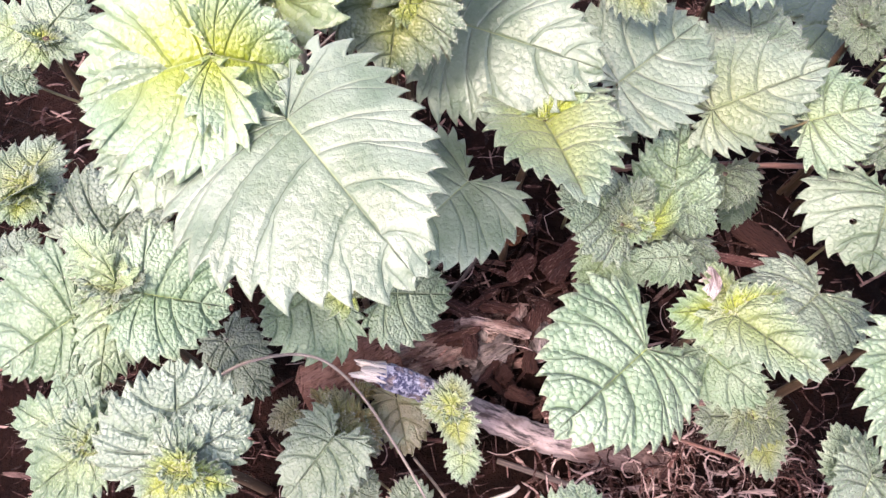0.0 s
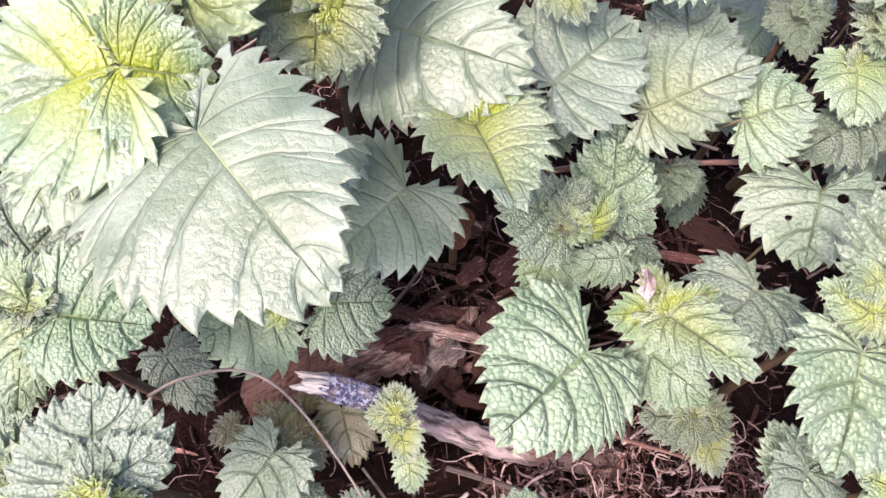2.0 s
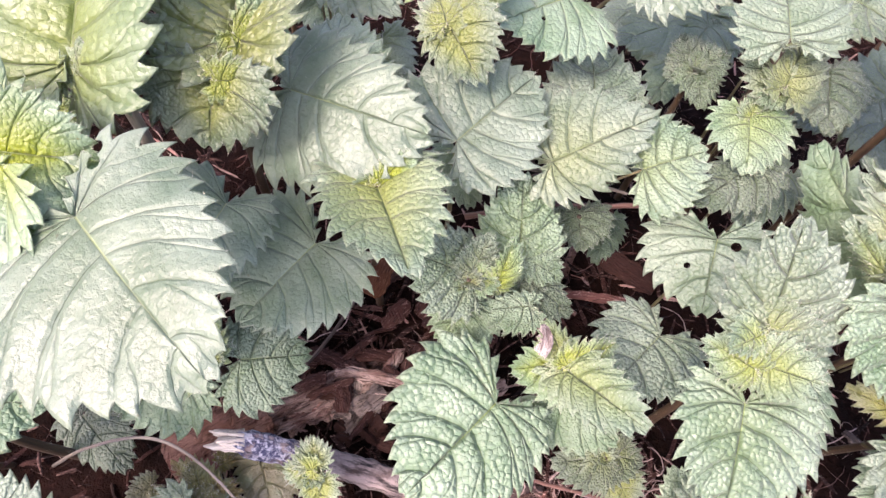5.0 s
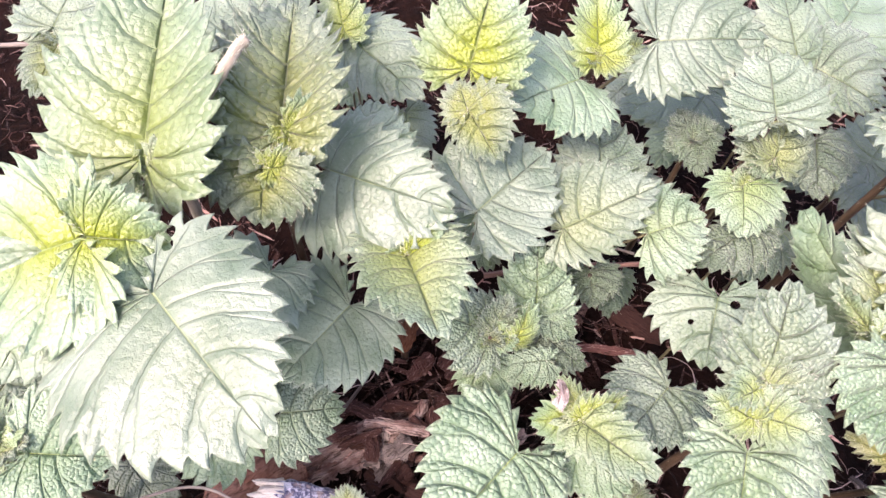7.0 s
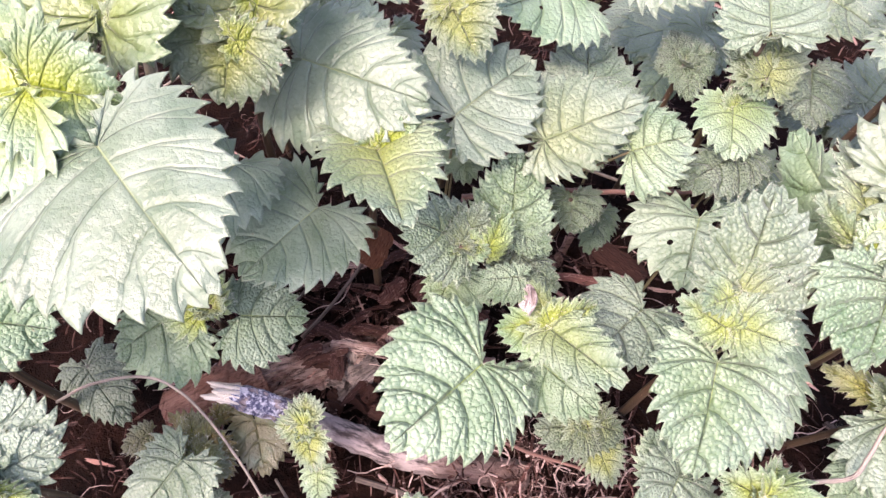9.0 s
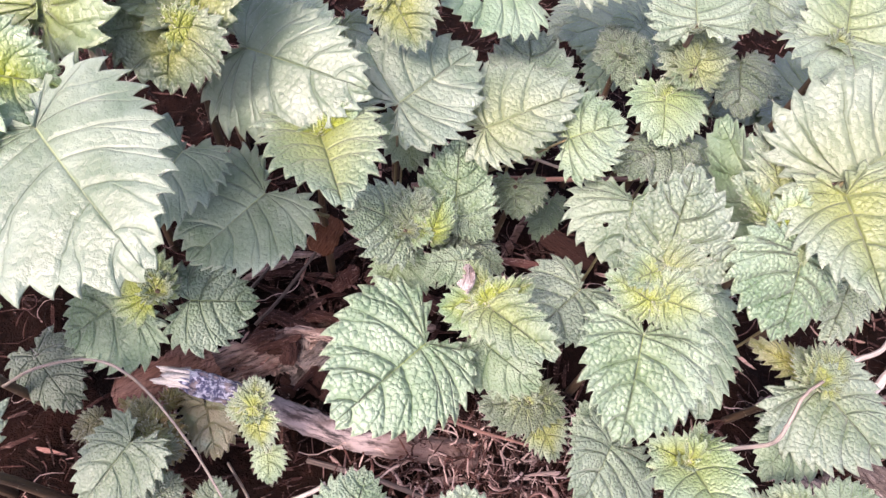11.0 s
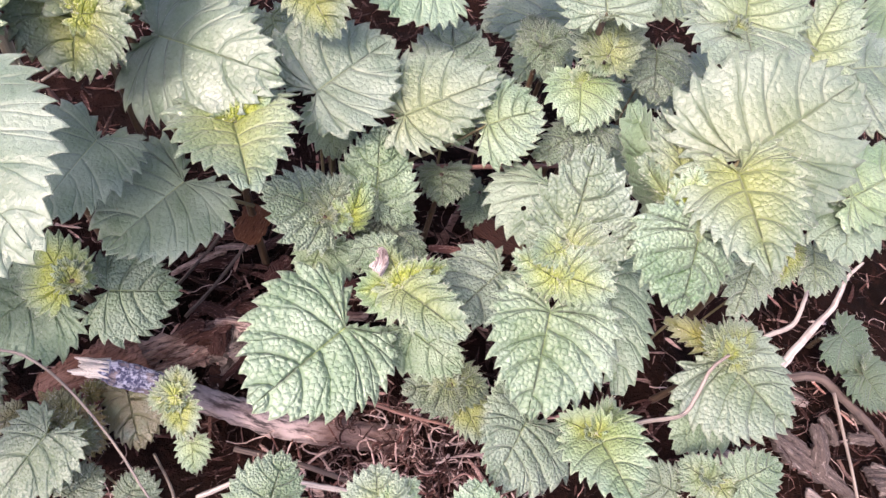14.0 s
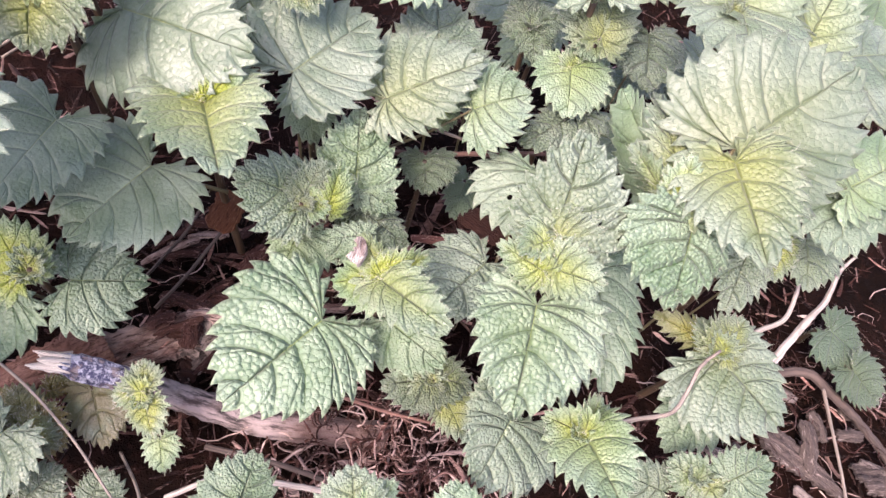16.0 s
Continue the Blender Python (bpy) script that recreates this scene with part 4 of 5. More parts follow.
leaf(plant, (-0.0184, 0.0611, 0.0280), (-21, 4, -169), 0.0228, 0.0133, 0.0104, tone=0.35, fold=0.05, curl=0.1, quilt=0.2, brown=0.8, dark_shade=0.4)
leaf(plant, (-0.0361, 0.0522, 0.0320), (-12, -25, 63), 0.0221, 0.0043, 0.0069, tone=0.75, fold=0.06, curl=0.1, quilt=0.5, brown=1, dark_shade=0.35)
leaf(plant, (-0.0334, 0.0622, 0.0280), (-16, 25, -78), 0.0080, 0.0055, 0.0030, tone=0.8, fold=0.06, curl=0.1, quilt=0.5, brown=1, dark_shade=0.35)

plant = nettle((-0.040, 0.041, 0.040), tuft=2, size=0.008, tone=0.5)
leaf(plant, (-0.0399, 0.0434, 0.0420), (-16, -6, 141), 0.0288, 0.0175, 0.0145, tone=0.1, fold=0.05, curl=0.1, quilt=0.5, dark_shade=0.3)
leaf(plant, (-0.0358, 0.0247, 0.0240), (0, 10, -48), 0.0138, 0.0112, 0.0113, tone=0.1, fold=0.05, curl=0.1, quilt=0.5, brown=0.2, dark_shade=0.5)
leaf(plant, (-0.0145, 0.0230, 0.0220), (11, 7, -17), 0.0104, 0.0062, 0.0112, tone=0.15, fold=0.05, curl=0.1, quilt=0.5, dark_shade=0.5)

plant = nettle((0.043, 0.007, 0.058), tuft=2, size=0.008, tone=0.5)
leaf(plant, (0.0428, 0.0088, 0.0560), (6, 1, -17), 0.0182, 0.0154, 0.0105, tone=0.12, fold=0.06, curl=0.1, quilt=0.8, dark_shade=0.2)

plant = nettle((0.082, -0.000, 0.072), tuft=2, size=0.010, tone=0.6)
leaf(plant, (0.0796, 0.0020, 0.0700), (8, -1, 1), 0.0143, 0.0121, 0.0107, tone=0.35, fold=0.08, curl=0.1, quilt=0.5)
leaf(plant, (0.0832, 0.0017, 0.0700), (0, 20, -51), 0.0137, 0.0053, 0.0066, tone=0.35, fold=0.08, curl=0.1, quilt=0.5)
leaf(plant, (0.1112, -0.0027, 0.0700), (10, -0, -1), 0.0112, 0.0077, 0.0102, tone=0.1, fold=0.08, curl=0.1, quilt=0.5)

plant = nettle((-0.094, 0.074, 0.112), tuft=4, size=0.014, tone=0.8)
leaf(plant, (-0.0857, 0.0706, 0.1100), (-15, 20, -100), 0.0241, 0.0209, 0.0184, tone=0.08, fold=0.2, curl=0.12, quilt=0.5)
leaf(plant, (-0.0935, 0.0732, 0.1120), (-36, -14, 171), 0.0351, 0.0110, 0.0099, tone=0.3, fold=0.08, curl=0.12, quilt=0.5)
leaf(plant, (-0.0947, 0.0750, 0.1120), (0, -21, 52), 0.0271, 0.0085, 0.0079, tone=0.35, fold=0.1, curl=0.1, quilt=0.5)
leaf(plant, (-0.1100, 0.0673, 0.1000), (-16, -17, 124), 0.0307, 0.0129, 0.0267, tone=0.15, fold=0.05, curl=0.1, quilt=0.5, dark_shade=0.25)
leaf(plant, (-0.0944, 0.0733, 0.1100), (-12, -44, 127), 0.0132, 0.0043, 0.0036, tone=0.9, fold=0.12, curl=0.1, quilt=0.5)

plant = nettle((-0.067, 0.024, 0.108), tuft=3, size=0.014, tone=0.85)
leaf(plant, (-0.0699, 0.0280, 0.1020), (19, -1, 9), 0.0249, 0.0228, 0.0199, tone=0.02, fold=0.05, curl=0.1, quilt=0.6)
leaf(plant, (-0.0696, 0.0263, 0.1040), (-11, -29, 83), 0.0245, 0.0081, 0.0091, tone=0.02, fold=0.06, curl=0.1, quilt=0.5)
leaf(plant, (-0.0682, 0.0263, 0.1040), (7, 23, -58), 0.0191, 0.0101, 0.0080, tone=0.02, fold=0.06, curl=0.1, quilt=0.5)
leaf(plant, (-0.0669, 0.0224, 0.1060), (-19, -31, 129), 0.0141, 0.0070, 0.0069, tone=0.85, fold=0.12, curl=0.1, quilt=0.5)
leaf(plant, (-0.0655, 0.0224, 0.1060), (-30, 30, -123), 0.0137, 0.0039, 0.0066, tone=0.8, fold=0.12, curl=0.1, quilt=0.5)

plant = nettle((-0.096, 0.030, 0.100), tuft=4, size=0.013, tone=0.85)
leaf(plant, (-0.0979, 0.0308, 0.0980), (-4, -23, 69), 0.0288, 0.0107, 0.0089, tone=0.3, fold=0.08, curl=0.1, quilt=0.5, dark_shade=0.2)
leaf(plant, (-0.0971, 0.0290, 0.0980), (-21, -8, 123), 0.0229, 0.0115, 0.0139, tone=0.3, fold=0.08, curl=0.1, quilt=0.5, dark_shade=0.25)
leaf(plant, (-0.0959, 0.0320, 0.0980), (0, 12, -7), 0.0142, 0.0110, 0.0081, tone=0.4, fold=0.08, curl=0.1, quilt=0.5)

plant = nettle((-0.144, 0.118, 0.096), tuft=5, size=0.016, tone=0.95)
leaf(plant, (-0.1443, 0.1187, 0.0950), (-0, 9, -12), 0.0213, 0.0149, 0.0095, tone=0.6, fold=0.08, curl=0.1, quilt=0.5)
leaf(plant, (-0.1453, 0.1171, 0.0940), (-18, -4, 171), 0.0132, 0.0104, 0.0104, tone=0.7, fold=0.08, curl=0.1, quilt=0.5)
leaf(plant, (-0.1172, 0.0992, 0.0860), (18, 11, -36), 0.0334, 0.0270, 0.0165, tone=0.05, fold=0.06, curl=0.1, quilt=1)
leaf(plant, (-0.1505, 0.0946, 0.0800), (7, 6, -16), 0.0155, 0.0107, 0.0069, tone=0.1, fold=0.05, curl=0.1, quilt=0.5)

plant = nettle((-0.129, 0.153, 0.130), tuft=3, size=0.012, tone=0.6)
leaf(plant, (-0.1295, 0.1549, 0.1280), (23, 17, -34), 0.0184, 0.0124, 0.0127, tone=0.2, fold=0.06, curl=0.1, quilt=0.5)
leaf(plant, (-0.1346, 0.1558, 0.1260), (11, -29, 66), 0.0237, 0.0104, 0.0088, tone=0.35, fold=0.06, curl=0.1, quilt=0.5)
leaf(plant, (-0.1508, 0.1499, 0.1180), (-25, 7, -111), 0.0144, 0.0068, 0.0067, tone=0.1, fold=0.06, curl=0.1, quilt=0.5)

plant = nettle((-0.027, 0.221, 0.142), tuft=2, size=0.010, tone=0.3)
leaf(plant, (-0.0297, 0.2227, 0.1380), (22, 1, -35), 0.0377, 0.0253, 0.0281, tone=0.05, fold=0.05, curl=0.1, quilt=0.5)
leaf(plant, (-0.0342, 0.2272, 0.1360), (0, -29, 39), 0.0196, 0.0087, 0.0078, tone=0.05, fold=0.08, curl=0.1, quilt=0.5)

# background and low leaves; most have their shade painted into the colour
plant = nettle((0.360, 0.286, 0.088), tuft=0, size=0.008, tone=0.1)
leaf(plant, (0.3542, 0.2814, 0.0850), (-1, 9, -127), 0.0393, 0.0324, 0.0191, tone=0.02, fold=0.05, curl=0.1, quilt=0.5, dark_shade=0.3)
leaf(plant, (0.4390, 0.3024, 0.0720), (-4, -4, 148), 0.0832, 0.0255, 0.0115, tone=0.2, fold=0.05, curl=0.1, quilt=0.5, dark_shade=0.6)

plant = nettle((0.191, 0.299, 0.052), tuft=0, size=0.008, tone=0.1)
leaf(plant, (0.1915, 0.2985, 0.0500), (-5, -4, 129), 0.0434, 0.0220, 0.0156, tone=0.02, fold=0.05, curl=0.1, quilt=0.5, dark_shade=0.5)

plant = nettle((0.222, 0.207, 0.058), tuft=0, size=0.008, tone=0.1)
leaf(plant, (0.2227, 0.2074, 0.0600), (-9, -4, 146), 0.0265, 0.0129, 0.0098, tone=0.02, fold=0.05, curl=0.1, quilt=0.5, dark_shade=0.4)

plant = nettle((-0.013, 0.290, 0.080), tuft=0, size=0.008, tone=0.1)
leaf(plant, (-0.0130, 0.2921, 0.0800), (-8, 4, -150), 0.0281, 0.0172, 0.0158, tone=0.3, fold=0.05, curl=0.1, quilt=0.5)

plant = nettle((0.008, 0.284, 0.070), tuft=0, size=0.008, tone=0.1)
leaf(plant, (0.0080, 0.2813, 0.0700), (-9, 2, -178), 0.0246, 0.0162, 0.0174, tone=0.3, fold=0.05, curl=0.1, quilt=0.5, dark_shade=0.4)

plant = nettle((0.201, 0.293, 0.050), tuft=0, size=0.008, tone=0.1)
leaf(plant, (0.2011, 0.2933, 0.0500), (-5, -5, 145), 0.0463, 0.0199, 0.0176, tone=0.02, fold=0.05, curl=0.1, quilt=0.5, dark_shade=0.5)
leaf(plant, (0.2224, 0.2761, 0.0550), (-8, -0, 172), 0.0365, 0.0140, 0.0126, tone=0.02, fold=0.05, curl=0.1, quilt=0.5, dark_shade=0.5)

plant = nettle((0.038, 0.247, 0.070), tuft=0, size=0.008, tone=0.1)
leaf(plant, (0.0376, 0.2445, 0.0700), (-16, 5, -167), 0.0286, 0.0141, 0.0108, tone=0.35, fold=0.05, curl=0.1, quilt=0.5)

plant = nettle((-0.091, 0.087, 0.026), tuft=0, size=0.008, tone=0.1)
leaf(plant, (-0.0919, 0.0864, 0.0240), (-12, 4, -142), 0.0296, 0.0138, 0.0117, tone=0.08, fold=0.05, curl=0.1, quilt=0.5, dark_shade=0.75)

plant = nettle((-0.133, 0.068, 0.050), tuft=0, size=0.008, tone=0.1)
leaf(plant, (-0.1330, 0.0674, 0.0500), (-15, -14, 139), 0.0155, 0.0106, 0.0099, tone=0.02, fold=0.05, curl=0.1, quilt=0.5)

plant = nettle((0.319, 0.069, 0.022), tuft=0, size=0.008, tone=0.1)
leaf(plant, (0.3185, 0.0693, 0.0220), (-10, 6, -137), 0.0228, 0.0150, 0.0187, tone=0.05, fold=0.05, curl=0.1, quilt=0.5, dark_shade=1.0)
leaf(plant, (0.3224, 0.0489, 0.0200), (-11, 4, -149), 0.0203, 0.0159, 0.0138, tone=0.35, fold=0.05, curl=0.1, quilt=0.5, dark_shade=1.0)

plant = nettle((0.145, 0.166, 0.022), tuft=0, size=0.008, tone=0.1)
leaf(plant, (0.1469, 0.1678, 0.0200), (-9, -5, 156), 0.0246, 0.0098, 0.0105, tone=0, fold=0.05, curl=0.1, quilt=0.5, dark_shade=0.9)

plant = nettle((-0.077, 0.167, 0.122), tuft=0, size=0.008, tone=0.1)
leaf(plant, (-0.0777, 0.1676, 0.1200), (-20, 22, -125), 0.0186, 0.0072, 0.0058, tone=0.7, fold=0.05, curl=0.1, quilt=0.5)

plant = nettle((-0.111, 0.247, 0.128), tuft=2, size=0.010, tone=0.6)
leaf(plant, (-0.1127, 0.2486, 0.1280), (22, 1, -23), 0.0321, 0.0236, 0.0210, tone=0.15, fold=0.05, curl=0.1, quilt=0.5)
leaf(plant, (-0.1183, 0.2519, 0.1150), (-16, -0, 156), 0.0253, 0.0150, 0.0155, tone=0.75, fold=0.05, curl=0.1, quilt=0.5, dark_shade=0.6)

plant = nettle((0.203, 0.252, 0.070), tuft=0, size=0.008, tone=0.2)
leaf(plant, (0.2026, 0.2544, 0.0720), (-2, -4, 103), 0.0512, 0.0251, 0.0248, tone=0.05, fold=0.05, curl=0.1, quilt=0.5, dark_shade=0.6)
leaf(plant, (0.1999, 0.2459, 0.0720), (-6, -4, 137), 0.0548, 0.0181, 0.0190, tone=0.05, fold=0.05, curl=0.1, quilt=0.5, dark_shade=0.65)

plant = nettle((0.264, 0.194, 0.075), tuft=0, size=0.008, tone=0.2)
leaf(plant, (0.2621, 0.1966, 0.0760), (-5, -7, 106), 0.0428, 0.0176, 0.0174, tone=0.05, fold=0.05, curl=0.1, quilt=0.5, dark_shade=0.6)
leaf(plant, (0.2661, 0.1926, 0.0760), (9, 5, -45), 0.0391, 0.0193, 0.0167, tone=0.2, fold=0.05, curl=0.1, quilt=0.5, dark_shade=0.6)
leaf(plant, (0.2647, 0.1871, 0.0740), (-6, -2, 166), 0.0383, 0.0191, 0.0197, tone=0.1, fold=0.05, curl=0.1, quilt=0.5, dark_shade=0.6)

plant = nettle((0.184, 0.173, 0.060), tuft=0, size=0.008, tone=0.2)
leaf(plant, (0.2180, 0.1634, 0.0600), (-3, -4, 126), 0.0368, 0.0124, 0.0165, tone=0.1, fold=0.05, curl=0.1, quilt=0.5, dark_shade=0.55)
leaf(plant, (0.1471, 0.1998, 0.0620), (-6, 2, -155), 0.0370, 0.0179, 0.0183, tone=0.1, fold=0.05, curl=0.1, quilt=0.5, dark_shade=0.5)

for grown in PLANTS:
    bristles(grown)


# ---- dead wood, stalks and litter ----
def rod(name, label, category, material, points, radius, end=None, n=24, sides=9, rough=0.08, seed=1, group=""):
    """A stalk, twig or root that lies along the points."""
    rng = np.random.RandomState(seed)
    line = smooth_line(points, n)
    line[1:-1] += rng.uniform(-0.1, 0.1, (n - 2, 3)) * radius
    v, f, uv = tube_data(line, np.linspace(radius, radius if end is None else end, n) * rng.uniform(0.96, 1.04, n), sides, rough, rng)
    ob = new(name, mesh_of(name, v, f, material, {"run": uv}))
    return tagged(ob, label, category, group)


def dead_stick():
    """The lichened stick with its splintered white end."""
    rng = np.random.RandomState(5)
    stick = thing("dead_stick", "broken dead stick with blue-grey lichen and splintered pale end", "stick", (-0.035, 0.070, 0.045))
    shift = np.array((-0.035, 0.070, 0.045))
    pts = np.array([(-0.026, 0.068, 0.043), (-0.006, 0.064, 0.030), (0.015, 0.059, 0.014), (0.039, 0.051, 0.005), (0.070, 0.045, 0.001), (0.096, 0.041, -0.002)]) - shift
    line = smooth_line(pts, 60)
    v, f, uv = tube_data(line, np.interp(np.linspace(0, 1, 60), [0, 0.06, 0.3, 1], [0.0030, 0.0048, 0.0052, 0.0062]) * rng.uniform(0.94, 1.06, 60), 30, 0.15, rng)
    uv = [(a, b + 0.012) for a, b in uv]
    part("shaft", mesh_of("shaft", v, f, WOOD, {"run": uv}), stick)
    for k in range(11):
        a = 0.57 * k + rng.uniform(-0.2, 0.2)
        off = np.array((0.0, math.cos(a) * 0.0025, math.sin(a) * 0.0025))
        ln = rng.uniform(0.002, 0.0115) * (1 if k % 3 else 0.5)
        tip = pts[0] + off * 1.3 + np.array((-ln, ln * 0.12, ln * 0.45)) + rng.uniform(-0.0018, 0.0018, 3)
        sv, sf, suv = tube_data(smooth_line([pts[0] + off + np.array((0.004, 0, -0.002)), (pts[0] + off + tip) / 2, tip], 6), np.interp(np.linspace(0, 1, 6), [0, 0.6, 1], [0.0015, 0.0011, 0.0002]), 6, 0.4, rng)
        suv = [(p, q * 0.4) for p, q in suv]
        part("splinter", mesh_of("splinter", sv, sf, WOOD, {"run": suv}), stick, "pale splinter of bare wood")
    # the frayed bark strip below the shaft
    sv, sf, suv = tube_data(smooth_line([(0.050, -0.012, -0.036), (0.062, -0.019, -0.038), (0.072, -0.024, -0.041)], 8), np.linspace(0.0018, 0.0006, 8), 6, 0.3, rng)
    part("bark_strip", mesh_of("bark_strip", sv, sf, WOOD, {"run": [(a, b + 0.06) for a, b in suv]}), stick)


dead_stick()


def flake(rng, length, width, thick, bend=0.2, ragged=0.2, n=14, m=5, fibre=0.0):
    """A ragged, bent flake of bark or dry leaf."""
    verts, faces = [], []
    lo = np.cumsum(rng.uniform(-1, 1, n)) * ragged * 0.12
    hi = np.cumsum(rng.uniform(-1, 1, n)) * ragged * 0.12
    lo, hi = lo - lo.mean(), hi - hi.mean()
    for layer in (0, 1):
        for i in range(n):
            t = i / (n - 1)
            taper = min(1, 0.6 + 4 * min(t, 1 - t)) + rng.uniform(-0.14, 0.10)
            for j in range(m):
                s = j / (m - 1)
                y = width * (-0.5 + lo[i] + s * (1 + hi[i] - lo[i])) * taper
                x = length * (t - 0.5) + rng.uniform(-0.5, 0.5) * length / n * ragged * (1 if i in (0, n - 1) else 0.2)
                z = -bend * y * y / max(width, 1e-5) - 0.12 * bend * length * (2 * t - 1) ** 2 + fibre * (noise.noise((x * 40, y * 520, 3.3 + length)) + 0.5 * noise.noise((x * 160, y * 1300, 9.1))) * (1 if layer else 0) + (0.35 * thick * rng.uniform(-1, 1) if layer == 0 else 0)
                verts.append((x, y, z + (0.0 if layer else -thick)))
    c = n * m
    for i in range(n - 1):
        for j in range(m - 1):
            a = i * m + j
            faces.append((a, a + 1, a + m + 1, a + m))
            faces.append((c + a, c + a + m, c + a + m + 1, c + a + 1))
    rim = [j for j in range(m)] + [i * m + m - 1 for i in range(1, n)] + [(n - 1) * m + j for j in range(m - 2, -1, -1)] + [i * m for i in range(n - 2, 0, -1)]
    for a, b in zip(rim, rim[1:] + rim[:1]):
        faces.append((b, a, a + c, b + c))
    return verts, faces


def piece(name, label, category, material, at, turn, length, width, thick, bend, ragged, seed, group="", n=14, m=5, fibre=0.0):
    v, f = flake(np.random.RandomState(seed), length, width, thick, bend, ragged, n, m, fibre)
    ob = new(name, mesh_of(name, v, f, material, None, False))
    ob.location, ob.rotation_euler = at, [radians(a) for a in turn]
    return tagged(ob, label, category, group)


piece("bark_slab", "long reddish-brown slab of rotten bark on soil", "bark", SPLIT, (-0.004, 0.092, 0.010), (10, 14, 25), 0.088, 0.016, 0.004, 0.6, 0.7, 3, "", 90, 36, 0.0026)
piece("bark_slab", "split brown strip of bark beside the stick", "bark", SPLIT, (0.012, 0.091, 0.006), (-12, 6, 24), 0.055, 0.012, 0.003, 0.4, 0.8, 13, "", 60, 24, 0.0024)
piece("bark_slab", "narrow splintered strip of weathered bark on soil", "bark", SPLIT, (-0.012, 0.081, 0.008), (16, 12, 21), 0.060, 0.007, 0.003, 0.5, 0.9, 14, "", 60, 16, 0.0022)
piece("dry_leaf", "curled reddish-brown dead leaf under the stick end", "dead leaf", RUSSET, (-0.040, 0.075, 0.016), (14, -6, 28), 0.044, 0.026, 0.0006, 0.5, 0.5, 4, "", 30, 16, 0.0012)
piece("bark_chip", "flat orange-brown bark chip propped on twigs", "bark", ORANGE, (0.030, 0.133, 0.045), (20, 4, 70), 0.021, 0.013, 0.0012, 0.2, 0.3, 6)
piece("bark_chip", "brown bark chip among nettle stems", "bark", DEADLEAF, (0.154, 0.141, 0.014), (12, 10, -35), 0.030, 0.012, 0.0012, 0.3, 0.4, 7)
piece("leaf_scrap", "crumpled pinkish-white dead leaf scrap caught on nettle", "dead leaf", PALEPINK, (0.0868, 0.0800, 0.0975), (62, 12, 78), 0.0125, 0.0062, 0.0004, 1.6, 0.6, 15, "", 22, 12, 0.0012)
piece("wood_chip", "pinkish torn wood chip lying on litter", "wood chip", FIBRES, (0.128, 0.119, 0.036), (10, 6, -8), 0.034, 0.004, 0.0012, 0.3, 0.6, 8)
piece("wood_chip", "grey weathered wood splinter on soil", "wood chip", GREYWOOD, (0.289, 0.011, 0.006), (5, 4, -48), 0.044, 0.010, 0.003, 0.3, 0.5, 9, "", 40, 14, 0.0016)
piece("bark_chip", "pale pinkish crumpled bark flake on dark chips", "bark", ASHEN, (0.024, 0.086, 0.012), (16, -10, 30), 0.016, 0.011, 0.002, 0.9, 0.9, 10, "", 26, 16, 0.0030)
CURLED = "dark curled leaf bits beside the bark slab"
for k in range(16):
    bit = np.random.RandomState(700 + k)
    piece("leaf_bit", "dark purplish-brown curled scrap of dead leaf", "dead leaf", (DEADLEAF, ASHEN, DEADLEAF)[k % 3], (bit.uniform(0.006, 0.048), bit.uniform(0.062, 0.098), 0.006 + bit.uniform(0, 0.006)), (bit.uniform(-30, 30), bit.uniform(-25, 25), bit.uniform(0, 180)), bit.uniform(0.006, 0.014), bit.uniform(0.004, 0.009), 0.0006, 1.2, 0.9, 720 + k, CURLED, 14, 8, 0.0012)
piece("bark_chip", "dark curled bark flake on soil", "bark", CHIPS, (0.045, 0.105, 0.007), (-10, 8, 75), 0.020, 0.012, 0.0012, 0.7, 0.6, 12)

for k in range(24):
    bit = np.random.RandomState(500 + k)
    piece("wood_chip", "grey weathered splinter of wood on soil", "wood chip", (GREYWOOD, GREYWOOD, ASHEN)[k % 3], (bit.uniform(0.240, 0.345), bit.uniform(-0.02, 0.05), 0.005 + bit.uniform(0, 0.008)), (bit.uniform(-20, 20), bit.uniform(-14, 14), bit.normal(-45, 25)), bit.uniform(0.010, 0.030), bit.uniform(0.003, 0.009), 0.0018, 0.8, 0.9, 520 + k, "wood chips beside the brown root", 24, 8, 0.0013)

STALKS = "dry stalks on the soil"
SHREDS = "shreds of bark on open soil"
for k in range(26):
    shred = np.random.RandomState(200 + k)
    x, y = shred.uniform(-0.005, 0.075), shred.uniform(0.066, 0.155)
    piece("bark_shred", "dark reddish-brown fibrous shred of bark", "bark", (SPLIT, CHIPS, CHIPS, CHIPS)[k % 4], (x, y, 0.004 + shred.uniform(0, 0.010)), (shred.uniform(-25, 25), shred.uniform(-15, 15), shred.normal(25, 35)), shred.uniform(0.012, 0.034), shred.uniform(0.003, 0.009), 0.0012, 0.5, 0.7, 300 + k, SHREDS, 22, 7, 0.0009)

rod("grass_stalk", "bent dry straw-coloured grass stalk", "grass stalk", STRAW, [(-0.079, 0.060, 0.062), (-0.066, 0.063, 0.070), (-0.050, 0.065, 0.072), (-0.038, 0.062, 0.070), (-0.028, 0.054, 0.060), (-0.017, 0.040, 0.045), (-0.006, 0.023, 0.035), (0.006, 0.002, 0.018), (0.012, -0.010, 0.0)], 0.0006, 0.0004, 48, 7, 0.04, 21)
